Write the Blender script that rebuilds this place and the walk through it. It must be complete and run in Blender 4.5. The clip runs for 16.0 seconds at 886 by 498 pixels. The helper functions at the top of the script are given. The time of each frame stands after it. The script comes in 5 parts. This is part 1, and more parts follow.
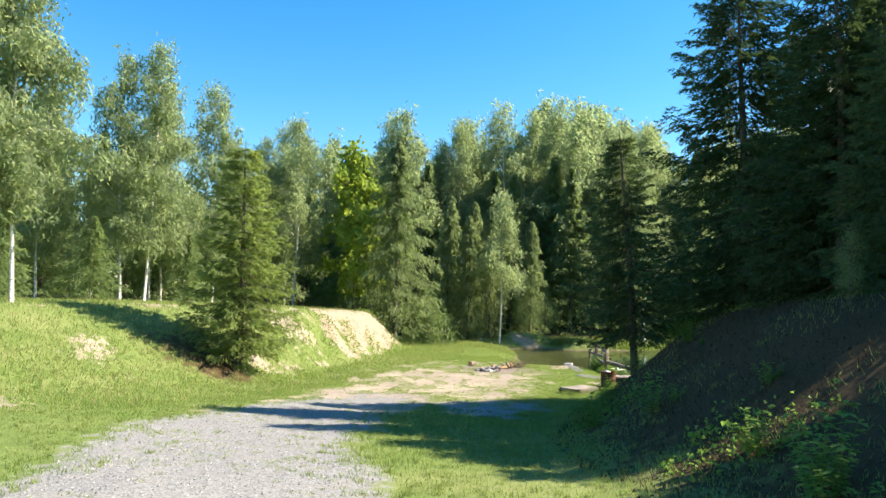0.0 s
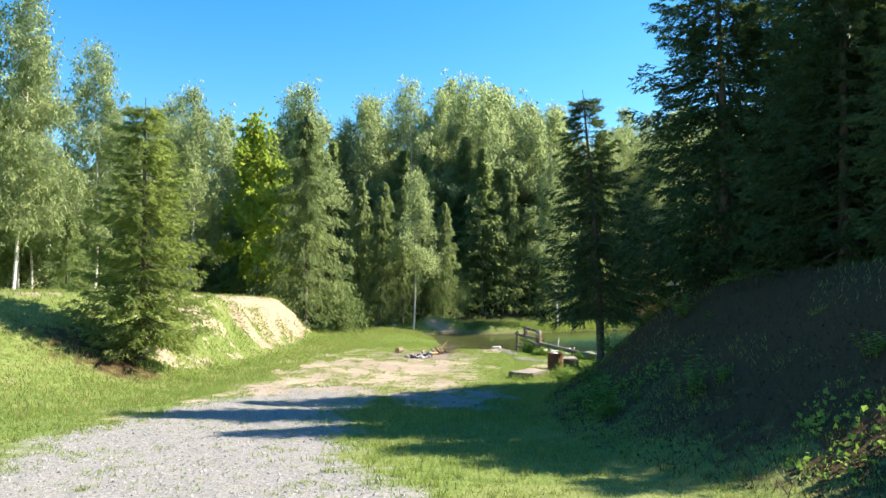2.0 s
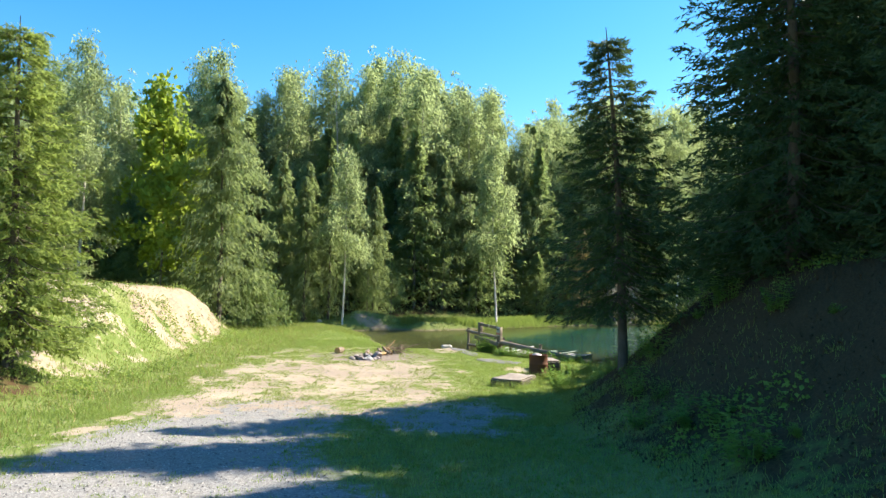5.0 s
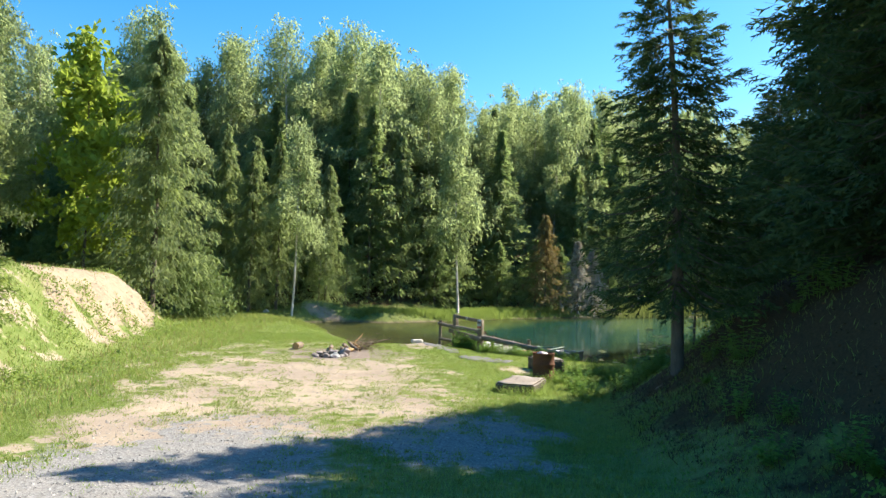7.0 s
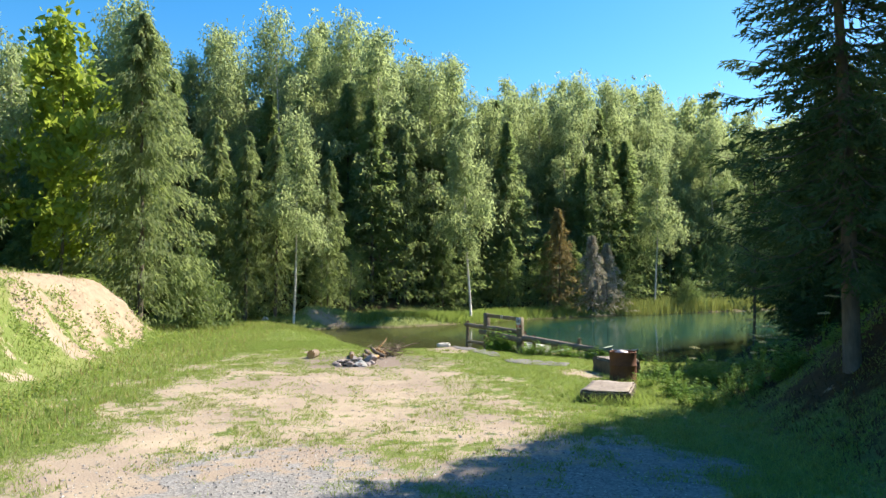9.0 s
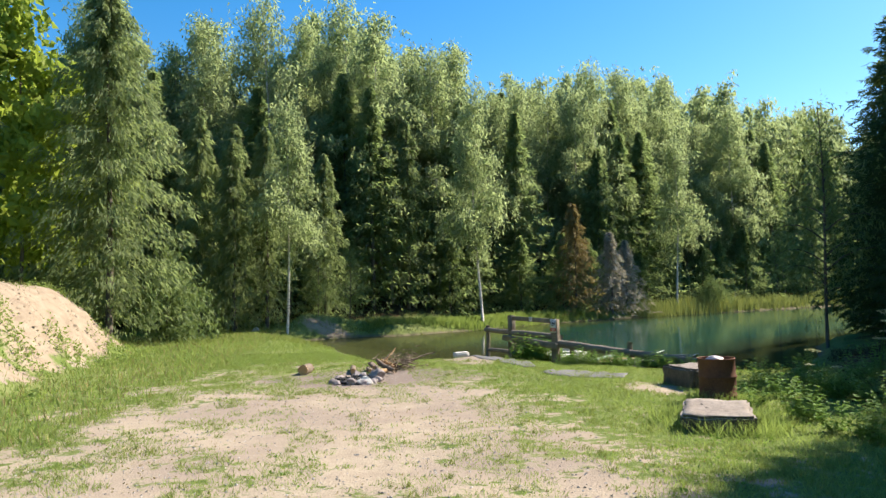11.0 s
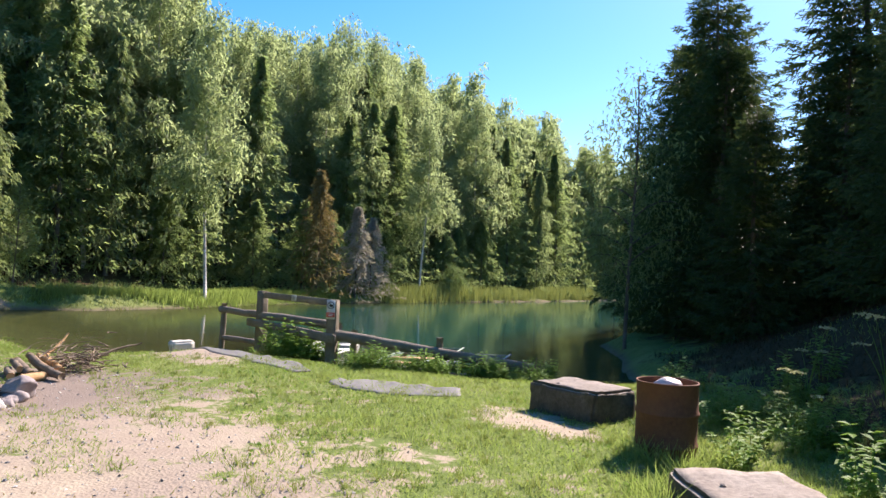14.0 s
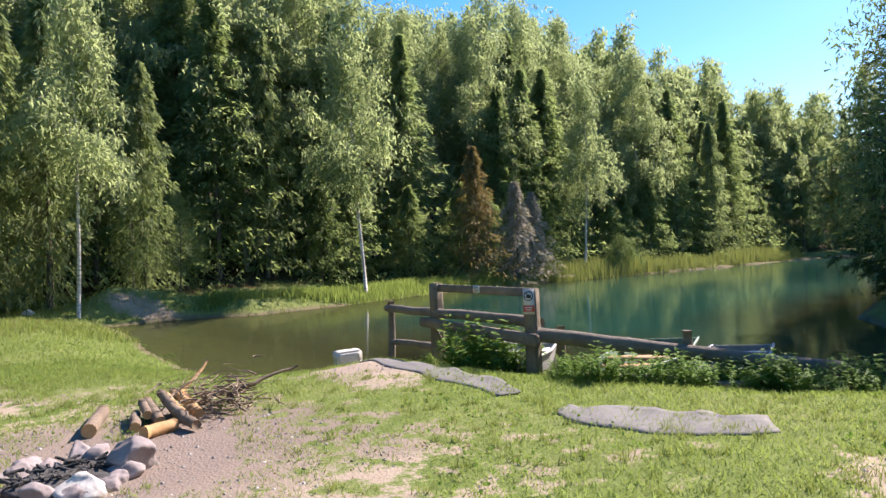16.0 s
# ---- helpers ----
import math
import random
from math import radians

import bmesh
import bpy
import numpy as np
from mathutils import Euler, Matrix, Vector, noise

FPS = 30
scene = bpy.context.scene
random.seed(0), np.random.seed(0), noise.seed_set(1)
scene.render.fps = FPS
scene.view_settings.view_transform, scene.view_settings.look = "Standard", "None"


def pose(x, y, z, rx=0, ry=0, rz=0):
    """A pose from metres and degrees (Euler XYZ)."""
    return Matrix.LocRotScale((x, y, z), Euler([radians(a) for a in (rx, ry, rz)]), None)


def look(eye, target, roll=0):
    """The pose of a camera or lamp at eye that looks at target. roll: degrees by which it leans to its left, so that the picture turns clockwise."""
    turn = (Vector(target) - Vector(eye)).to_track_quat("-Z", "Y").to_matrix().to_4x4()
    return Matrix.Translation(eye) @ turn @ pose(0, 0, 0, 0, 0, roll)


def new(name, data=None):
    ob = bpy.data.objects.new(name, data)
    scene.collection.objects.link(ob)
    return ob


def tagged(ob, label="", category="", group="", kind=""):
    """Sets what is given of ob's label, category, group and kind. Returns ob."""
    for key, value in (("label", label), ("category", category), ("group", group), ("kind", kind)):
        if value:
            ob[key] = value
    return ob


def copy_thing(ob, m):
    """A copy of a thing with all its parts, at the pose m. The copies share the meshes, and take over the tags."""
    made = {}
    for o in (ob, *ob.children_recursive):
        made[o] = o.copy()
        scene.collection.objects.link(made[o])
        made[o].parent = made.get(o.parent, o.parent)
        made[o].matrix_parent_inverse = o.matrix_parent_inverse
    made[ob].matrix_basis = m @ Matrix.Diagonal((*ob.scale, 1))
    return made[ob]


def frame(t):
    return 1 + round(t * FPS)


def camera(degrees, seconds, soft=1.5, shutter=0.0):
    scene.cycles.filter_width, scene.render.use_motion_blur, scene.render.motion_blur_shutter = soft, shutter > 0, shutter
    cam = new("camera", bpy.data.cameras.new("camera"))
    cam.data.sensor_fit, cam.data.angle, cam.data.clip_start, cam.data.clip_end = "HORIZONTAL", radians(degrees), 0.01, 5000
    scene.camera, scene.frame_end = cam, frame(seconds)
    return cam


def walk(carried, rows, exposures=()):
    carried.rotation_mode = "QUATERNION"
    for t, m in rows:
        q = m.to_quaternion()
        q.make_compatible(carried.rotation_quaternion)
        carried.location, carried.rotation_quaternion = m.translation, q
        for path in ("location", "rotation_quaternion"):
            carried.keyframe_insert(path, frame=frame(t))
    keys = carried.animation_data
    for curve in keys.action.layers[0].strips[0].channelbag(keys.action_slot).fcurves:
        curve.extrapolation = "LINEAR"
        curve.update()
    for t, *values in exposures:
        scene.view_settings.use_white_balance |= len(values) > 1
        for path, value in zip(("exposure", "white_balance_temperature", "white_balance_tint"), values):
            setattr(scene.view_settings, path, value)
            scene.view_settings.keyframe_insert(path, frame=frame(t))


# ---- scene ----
cam = camera(66.0, 16.0)
PATH = [
    (0, (6.274, -7.362, 3.524), (5.657, -5.465, 3.669), 1.3),
    (0.5, (5.602, -6.965, 3.458), (5.104, -5.031, 3.566), 0.9),
    (1, (4.998, -6.542, 3.388), (4.593, -4.587, 3.502), 0.5),
    (1.5, (4.476, -6.070, 3.316), (4.122, -4.105, 3.426), 0.2),
    (2, (3.974, -5.548, 3.246), (3.677, -3.573, 3.359), 0.2),
    (2.5, (3.486, -4.965, 3.185), (3.221, -2.985, 3.290), 0.6),
    (3, (3.060, -4.359, 3.133), (2.832, -2.374, 3.224), 1.2),
    (3.5, (2.725, -3.716, 3.082), (2.567, -1.725, 3.169), 1.0),
    (4, (2.371, -3.019, 3.042), (2.282, -1.023, 3.144), 1.2),
    (6.5, (0.718, 1.023, 2.914), (0.769, 3.019, 3.015), 0.1),
    (7, (0.412, 1.881, 2.814), (0.564, 3.874, 2.895), 1.5),
    (7.5, (0.173, 2.640, 2.707), (0.402, 4.625, 2.787), 1.8),
    (8, (-0.158, 3.453, 2.603), (0.076, 5.438, 2.671), 1.1),
    (8.5, (-0.414, 4.243, 2.503), (-0.217, 6.232, 2.579), 0.6),
    (9, (-0.722, 5.071, 2.403), (-0.532, 7.060, 2.503), -0.3),
    (11.5, (-0.864, 9.608, 2.049), (-0.653, 11.593, 2.173), -2.2),
    (12, (-0.879, 10.580, 1.992), (-0.564, 12.552, 2.106), -1.9),
    (12.5, (-0.775, 11.642, 1.964), (-0.320, 13.587, 2.061), -1.7),
    (13, (-0.701, 12.581, 1.924), (-0.039, 14.467, 2.014), -0.0),
    (13.5, (-0.650, 13.434, 1.896), (0.204, 15.241, 1.985), 2.0),
    (14, (-0.510, 14.342, 1.840), (0.448, 16.096, 1.918), 2.5),
    (14.5, (-0.391, 15.168, 1.816), (0.607, 16.901, 1.843), 3.4),
    (15, (-0.231, 16.087, 1.822), (0.594, 17.909, 1.829), 1.6),
    (15.5, (-0.201, 16.771, 1.828), (0.444, 18.664, 1.830), -0.8),
    (16, (-0.040, 17.431, 1.827), (0.521, 19.351, 1.845), -2.5),
]
# eye, target and lean of the camera along the walk
walk(cam, [(t, look(eye, target, roll)) for t, eye, target, roll in PATH], exposures=[(0.0, 1.5, 7050, 9), (4.0, 1.55, 7000, 9), (7.0, 1.4, 6950, 9), (9.0, 1.27, 6950, 11), (11.5, 1.1, 6900, 13), (12.5, 1.14, 6900, 15), (14.5, 1.28, 6700, 24), (16.0, 1.24, 6750, 24)])

# ---- daylight ----
SUN_AZ, SUN_EL = radians(67), radians(42)
SUN_DIR = Vector((math.sin(SUN_AZ) * math.cos(SUN_EL), math.cos(SUN_AZ) * math.cos(SUN_EL), math.sin(SUN_EL)))
world = bpy.data.worlds.new("sky")
scene.world = world
world.use_nodes = True
wn = world.node_tree.nodes
sky = wn.new("ShaderNodeTexSky")
sky.sky_type = "NISHITA"
sky.sun_disc = False
sky.sun_elevation = SUN_EL
sky.sun_rotation = SUN_AZ
sky.air_density, sky.dust_density, sky.ozone_density = 1.0, 0.3, 2.5
wn["Background"].inputs["Strength"].default_value = 0.104
deep = wn.new("ShaderNodeHueSaturation")
deep.inputs["Saturation"].default_value = 1.42
deep.inputs["Hue"].default_value = 0.497
world.node_tree.links.new(sky.outputs[0], deep.inputs["Color"])
world.node_tree.links.new(deep.outputs[0], wn["Background"].inputs["Color"])
sun = new("sun", bpy.data.lights.new("sun", "SUN"))
sun.data.energy = 5.0
sun.data.angle = radians(0.5)
sun.data.color = (1.0, 0.94, 0.84)
sun.matrix_world = look(SUN_DIR * 100, (0, 0, 0))


# ---- materials ----
def material(name, rough=0.8, metal=0.0):
    m = bpy.data.materials.new(name)
    m.use_nodes = True
    b = m.node_tree.nodes["Principled BSDF"]
    b.inputs["Roughness"].default_value = rough
    b.inputs["Metallic"].default_value = metal
    return m, m.node_tree.nodes, m.node_tree.links, b


def noise_node(n, l, scale, detail=4.0, rough=0.6, coord="Object", stretch=None):
    tc = n.new("ShaderNodeTexCoord")
    t = n.new("ShaderNodeTexNoise")
    t.inputs["Scale"].default_value = scale
    t.inputs["Detail"].default_value = detail
    t.inputs["Roughness"].default_value = rough
    if stretch:
        mp = n.new("ShaderNodeMapping")
        mp.inputs["Scale"].default_value = stretch
        l.new(tc.outputs[coord], mp.inputs["Vector"])
        l.new(mp.outputs[0], t.inputs["Vector"])
    else:
        l.new(tc.outputs[coord], t.inputs["Vector"])
    return t.outputs["Fac"]


def ramp(n, l, fac, stops):
    r = n.new("ShaderNodeValToRGB")
    e = r.color_ramp.elements
    while len(e) < len(stops):
        e.new(0.5)
    for el, (p, c) in zip(e, stops):
        el.position = p
        el.color = (*c, 1) if len(c) == 3 else c
    l.new(fac, r.inputs[0])
    return r.outputs[0]


def mix(n, l, fac, a, b, kind="MIX"):
    m = n.new("ShaderNodeMix")
    m.data_type, m.blend_type = "RGBA", kind
    for sock, v in ((m.inputs["Factor"], fac), (m.inputs["A"], a), (m.inputs["B"], b)):
        if isinstance(v, (int, float)):
            sock.default_value = v
        elif isinstance(v, tuple):
            sock.default_value = (*v, 1)
        else:
            l.new(v, sock)
    return m.outputs["Result"]


def calc(n, l, op, a, b=0.0):
    m = n.new("ShaderNodeMath")
    m.operation = op
    m.use_clamp = True
    for sock, v in zip(m.inputs, (a, b)):
        if isinstance(v, (int, float)):
            sock.default_value = v
        else:
            l.new(v, sock)
    return m.outputs[0]


def bump(n, l, b, height, strength=0.4, dist=0.02):
    k = n.new("ShaderNodeBump")
    k.inputs["Strength"].default_value = strength
    k.inputs["Distance"].default_value = dist
    l.new(height, k.inputs["Height"])
    l.new(k.outputs[0], b.inputs["Normal"])


def two_scale(name, c1, c2, c3, big, small, rough=0.85, metal=0.0, stretch=None, strength=0.4, dist=0.01):
    """A surface with broad stains and fine grain."""
    m, n, l, b = material(name, rough, metal)
    a = noise_node(n, l, big, 5, 0.6)
    g = noise_node(n, l, small, 6, 0.7, stretch=stretch)
    broad = ramp(n, l, a, [(0.35, c1), (0.65, c2)])
    l.new(mix(n, l, calc(n, l, "MULTIPLY", ramp(n, l, g, [(0.4, (0, 0, 0)), (0.75, (1, 1, 1))]), 0.8), broad, c3), b.inputs["Base Color"])
    bump(n, l, b, g, strength, dist)
    return m


def foliage(name, c1, c2, through_light=0.3, rough=0.55, spread=0.6):
    """Leaves or needles: every clump has its own tone, and lets some light through."""
    m, n, l, b = material(name, rough)
    geo = n.new("ShaderNodeNewGeometry")
    oi = n.new("ShaderNodeObjectInfo")
    tone = calc(n, l, "ADD", calc(n, l, "MULTIPLY", geo.outputs["Random Per Island"], spread), calc(n, l, "MULTIPLY", oi.outputs["Random"], 1 - spread))
    col = ramp(n, l, tone, [(0.0, c1), (1.0, c2)])
    l.new(col, b.inputs["Base Color"])
    b.inputs["Specular IOR Level"].default_value = 0.1
    tr = n.new("ShaderNodeBsdfTranslucent")
    l.new(mix(n, l, 0.5, col, (c2[0] * 1.3, c2[1] * 1.35, c2[2] * 0.8)), tr.inputs["Color"])
    ms = n.new("ShaderNodeMixShader")
    ms.inputs[0].default_value = through_light
    l.new(b.outputs[0], ms.inputs[1])
    l.new(tr.outputs[0], ms.inputs[2])
    l.new(ms.outputs[0], n["Material Output"].inputs["Surface"])
    return m


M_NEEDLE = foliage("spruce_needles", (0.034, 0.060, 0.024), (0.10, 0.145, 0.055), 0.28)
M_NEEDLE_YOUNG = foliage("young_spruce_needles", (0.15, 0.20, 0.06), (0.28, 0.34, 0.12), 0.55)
# far needles lightened in colour, making up for light lost in the wood
M_FAR_SPRUCE_LIT = foliage("lightened_far_spruce_needles", (0.145, 0.20, 0.085), (0.265, 0.33, 0.155), 0.64, spread=0.5)
M_LARCH = foliage("larch_needles", (0.165, 0.21, 0.10), (0.27, 0.325, 0.165), 0.6)
M_BIRCH = foliage("birch_leaves", (0.215, 0.265, 0.145), (0.315, 0.37, 0.215), 0.70, spread=0.6)
M_MAPLE = foliage("maple_leaves", (0.20, 0.27, 0.045), (0.33, 0.40, 0.085), 0.5)
M_BUSH = foliage("willow_leaves", (0.11, 0.165, 0.06), (0.21, 0.27, 0.11), 0.35)
M_WEED = foliage("weed_leaves", (0.10, 0.19, 0.035), (0.22, 0.34, 0.08), 0.4)
M_GRASS = foliage("grass_blades", (0.155, 0.225, 0.052), (0.295, 0.37, 0.125), 0.5, spread=0.8)
M_GRASS_TALL = foliage("tall_grass_blades", (0.13, 0.19, 0.04), (0.30, 0.33, 0.12), 0.35, spread=0.9)
M_DRY = foliage("dry_grass_blades", (0.18, 0.14, 0.06), (0.40, 0.33, 0.16), 0.25, spread=0.9)
M_REED = foliage("reed_leaves", (0.16, 0.21, 0.06), (0.34, 0.36, 0.14), 0.3, spread=0.9)
M_DEAD = foliage("dead_twigs", (0.30, 0.26, 0.22), (0.46, 0.41, 0.36), 0.3)
M_RUSTY = foliage("browned_needles", (0.22, 0.145, 0.07), (0.32, 0.25, 0.11), 0.3)
# dead-leaf brown, its colour darkened further to stand for the bank's shade
M_BROWN_SHADED = foliage("brown_leaves_shade_toned", (0.05, 0.035, 0.021), (0.10, 0.07, 0.04), 0.1, spread=0.9)
M_UMBEL = foliage("umbel_flowers", (0.35, 0.34, 0.18), (0.55, 0.53, 0.36), 0.3)
M_BARK = two_scale("bark", (0.10, 0.08, 0.06), (0.17, 0.14, 0.11), (0.05, 0.04, 0.03), 1.5, 14, 0.95, stretch=(1, 1, 0.25), strength=0.7, dist=0.02)


def birch_bark():
    m, n, l, b = material("birch_bark", 0.8)
    a = noise_node(n, l, 1.6, 5, 0.7, stretch=(1, 1, 2.2))
    g = noise_node(n, l, 5.0, 5, 0.7, stretch=(1, 1, 5.0))
    c = mix(n, l, ramp(n, l, g, [(0.52, (0, 0, 0)), (0.62, (1, 1, 1))]), (0.62, 0.58, 0.52), (0.10, 0.09, 0.08))
    c = mix(n, l, ramp(n, l, a, [(0.45, (0, 0, 0)), (0.7, (1, 1, 1))]), c, (0.30, 0.25, 0.21))
    l.new(c, b.inputs["Base Color"])
    bump(n, l, b, g, 0.3, 0.01)
    return m


M_BIRCH_BARK = birch_bark()
M_WOOD_GREY = two_scale("weathered_wood", (0.19, 0.155, 0.12), (0.30, 0.25, 0.195), (0.07, 0.055, 0.04), 2.5, 16, 0.9, stretch=(1, 7, 7), strength=0.9, dist=0.02)
M_WOOD_POST = two_scale("weathered_post", (0.18, 0.145, 0.10), (0.28, 0.235, 0.17), (0.07, 0.055, 0.035), 2.5, 16, 0.9, stretch=(7, 7, 1), strength=0.9, dist=0.02)
M_LOG = two_scale("log_bark", (0.172, 0.125, 0.086), (0.257, 0.195, 0.140), (0.086, 0.062, 0.039), 4, 22, 0.9, strength=0.6)
M_CUT = two_scale("split_wood", (0.45, 0.26, 0.10), (0.54, 0.35, 0.17), (0.30, 0.16, 0.07), 4, 24, 0.8)
M_RUST = two_scale("rusty_steel", (0.10, 0.038, 0.022), (0.165, 0.062, 0.032), (0.187, 0.086, 0.039), 3, 26, 0.8, 0.25, strength=0.25, dist=0.004)
M_CONCRETE = two_scale("old_concrete", (0.25, 0.205, 0.17), (0.33, 0.285, 0.245), (0.11, 0.09, 0.072), 2.5, 18, 0.95, strength=0.8, dist=0.015)
M_MOSSY = two_scale("mossy_concrete", (0.085, 0.07, 0.05), (0.15, 0.125, 0.095), (0.039, 0.043, 0.023), 5, 22, 0.95, strength=0.9, dist=0.03)
M_STONE = two_scale("fire_stone", (0.24, 0.20, 0.195), (0.40, 0.35, 0.34), (0.14, 0.12, 0.115), 6, 24, 0.9, strength=0.6)
M_PALE = two_scale("pale_stone", (0.55, 0.52, 0.47), (0.66, 0.63, 0.58), (0.42, 0.39, 0.35), 5, 24, 0.9, strength=0.5)
M_ASH = two_scale("charcoal_ash", (0.031, 0.031, 0.031), (0.094, 0.090, 0.086), (0.016, 0.016, 0.016), 12, 40, 1.0, strength=0.8)
M_MAT = two_scale("rubber_matting", (0.09, 0.088, 0.09), (0.15, 0.145, 0.145), (0.20, 0.185, 0.16), 1.5, 12, 0.8, strength=0.25)
M_BOAT_WHITE = two_scale("white_boat_paint", (0.484, 0.484, 0.452), (0.577, 0.577, 0.546), (0.351, 0.359, 0.328), 2, 18, 0.5, strength=0.15)
M_BOAT_GREEN = two_scale("green_boat_paint", (0.094, 0.172, 0.117), (0.156, 0.250, 0.164), (0.234, 0.265, 0.218), 2, 16, 0.6, strength=0.15)
M_BOAT_GREY = two_scale("grey_boat_metal", (0.250, 0.265, 0.281), (0.343, 0.359, 0.367), (0.156, 0.172, 0.179), 2, 16, 0.45, 0.3, strength=0.15)
M_PLANK = two_scale("orange_plank", (0.390, 0.211, 0.086), (0.468, 0.281, 0.133), (0.281, 0.156, 0.070), 2, 14, 0.75, stretch=(1, 6, 6))
M_WHITE = two_scale("white_sign", (0.577, 0.569, 0.546), (0.624, 0.616, 0.601), (0.515, 0.507, 0.484), 3, 20, 0.5, strength=0.05)
M_RED = two_scale("red_sign", (0.468, 0.062, 0.039), (0.515, 0.078, 0.047), (0.390, 0.055, 0.039), 3, 20, 0.5, strength=0.05)
M_BLACK = two_scale("black_print", (0.016, 0.016, 0.016), (0.023, 0.023, 0.023), (0.031, 0.031, 0.031), 3, 20, 0.5, strength=0.05)
M_LITTER = two_scale("plastic_bag", (0.546, 0.484, 0.468), (0.624, 0.593, 0.577), (0.515, 0.296, 0.281), 9, 30, 0.4, strength=0.4)
def pebble_material():
    m, n, l, b = material("pebbles", 0.85)
    geo = n.new("ShaderNodeNewGeometry")
    l.new(ramp(n, l, geo.outputs["Random Per Island"], [(0.0, (0.10, 0.095, 0.09)), (0.45, (0.24, 0.23, 0.22)), (0.8, (0.36, 0.34, 0.31)), (1.0, (0.50, 0.47, 0.42))]), b.inputs["Base Color"])
    return m


M_PEBBLE = pebble_material()
M_SAND = two_scale("sand_face", (0.34, 0.27, 0.19), (0.42, 0.345, 0.25), (0.24, 0.18, 0.12), 1.5, 9, 1.0, strength=0.7, dist=0.05)


def ground_material():
    m, n, l, b = material("ground", 0.95)
    b.inputs["Specular IOR Level"].default_value = 0.115
    def attr(name):
        a = n.new("ShaderNodeAttribute")
        a.attribute_name = name
        return a.outputs["Fac"]
    big = noise_node(n, l, 0.5, 5, 0.6)
    mid = noise_node(n, l, 3.0, 6, 0.7)
    fine = noise_node(n, l, 28.0, 5, 0.75)
    vor = n.new("ShaderNodeTexVoronoi")
    vor.inputs["Scale"].default_value = 38
    tc = n.new("ShaderNodeTexCoord")
    l.new(tc.outputs["Object"], vor.inputs["Vector"])
    grass = mix(n, l, ramp(n, l, mid, [(0.35, (0, 0, 0)), (0.65, (1, 1, 1))]), (0.105, 0.152, 0.036), (0.192, 0.24, 0.072))
    grass = mix(n, l, ramp(n, l, big, [(0.45, (0, 0, 0)), (0.7, (0.576, 0.576, 0.576))]), grass, (0.285, 0.28, 0.12))
    grass = mix(n, l, ramp(n, l, fine, [(0.35, (0.540, 0.540, 0.540)), (0.6, (0, 0, 0))]), grass, (0.072, 0.086, 0.025))
    pebble = n.new("ShaderNodeSeparateColor")
    l.new(vor.outputs["Color"], pebble.inputs[0])
    gravel = mix(n, l, pebble.outputs[0], (0.151, 0.148, 0.144), (0.288, 0.281, 0.274))
    gravel = mix(n, l, ramp(n, l, mid, [(0.4, (0, 0, 0)), (0.75, (0.504, 0.504, 0.504))]), gravel, (0.288, 0.259, 0.223))
    dirt = mix(n, l, ramp(n, l, mid, [(0.35, (0, 0, 0)), (0.7, (1, 1, 1))]), (0.43, 0.36, 0.265), (0.315, 0.255, 0.19))
    dirt = mix(n, l, ramp(n, l, fine, [(0.45, (0, 0, 0)), (0.7, (0.576, 0.576, 0.576))]), dirt, (0.25, 0.195, 0.145))
    dirt = mix(n, l, ramp(n, l, big, [(0.42, (0, 0, 0)), (0.62, (0.75, 0.75, 0.75))]), dirt, (0.27, 0.215, 0.175))
    dirt = mix(n, l, calc(n, l, "MULTIPLY", ramp(n, l, attr("soot"), [(0.4, (0, 0, 0)), (0.65, (1, 1, 1))]), 0.75), dirt, (0.185, 0.145, 0.125))
    sand = mix(n, l, ramp(n, l, mid, [(0.3, (0, 0, 0)), (0.7, (1, 1, 1))]), (0.37, 0.30, 0.215), (0.24, 0.18, 0.125))
    litter = mix(n, l, ramp(n, l, fine, [(0.35, (0, 0, 0)), (0.65, (1, 1, 1))]), (0.042, 0.027, 0.014), (0.098, 0.062, 0.031))
    mud = mix(n, l, ramp(n, l, mid, [(0.35, (0, 0, 0)), (0.7, (1, 1, 1))]), (0.180, 0.144, 0.086), (0.101, 0.094, 0.058))
    def edge(name, lo, hi, jitter=0.55):
        a = calc(n, l, "ADD", attr(name), 0.0)
        k = n.new("ShaderNodeMath")
        k.operation = "MULTIPLY_ADD"
        l.new(mid, k.inputs[0])
        k.inputs[1].default_value = jitter
        k.inputs[2].default_value = -jitter * 0.5
        k2 = n.new("ShaderNodeMath")
        k2.operation = "ADD"
        l.new(a, k2.inputs[0])
        l.new(k.outputs[0], k2.inputs[1])
        return ramp(n, l, k2.outputs[0], [(lo, (0, 0, 0)), (hi, (1, 1, 1))])
    c = mix(n, l, edge("litter", 0.38, 0.62, 1.3), grass, litter)
    c = mix(n, l, edge("gravel", 0.42, 0.58, 0.9), c, gravel)
    c = mix(n, l, edge("dirt", 0.43, 0.55, 1.7), c, dirt)
    c = mix(n, l, edge("sand", 0.44, 0.56), c, sand)
    c = mix(n, l, edge("mud", 0.42, 0.58, 0.3), c, mud)
    l.new(c, b.inputs["Base Color"])
    h = calc(n, l, "ADD", calc(n, l, "MULTIPLY", vor.outputs["Distance"], 0.6), calc(n, l, "MULTIPLY", fine, 0.5))
    bump(n, l, b, h, 0.55, 0.02)
    return m


M_GROUND = ground_material()


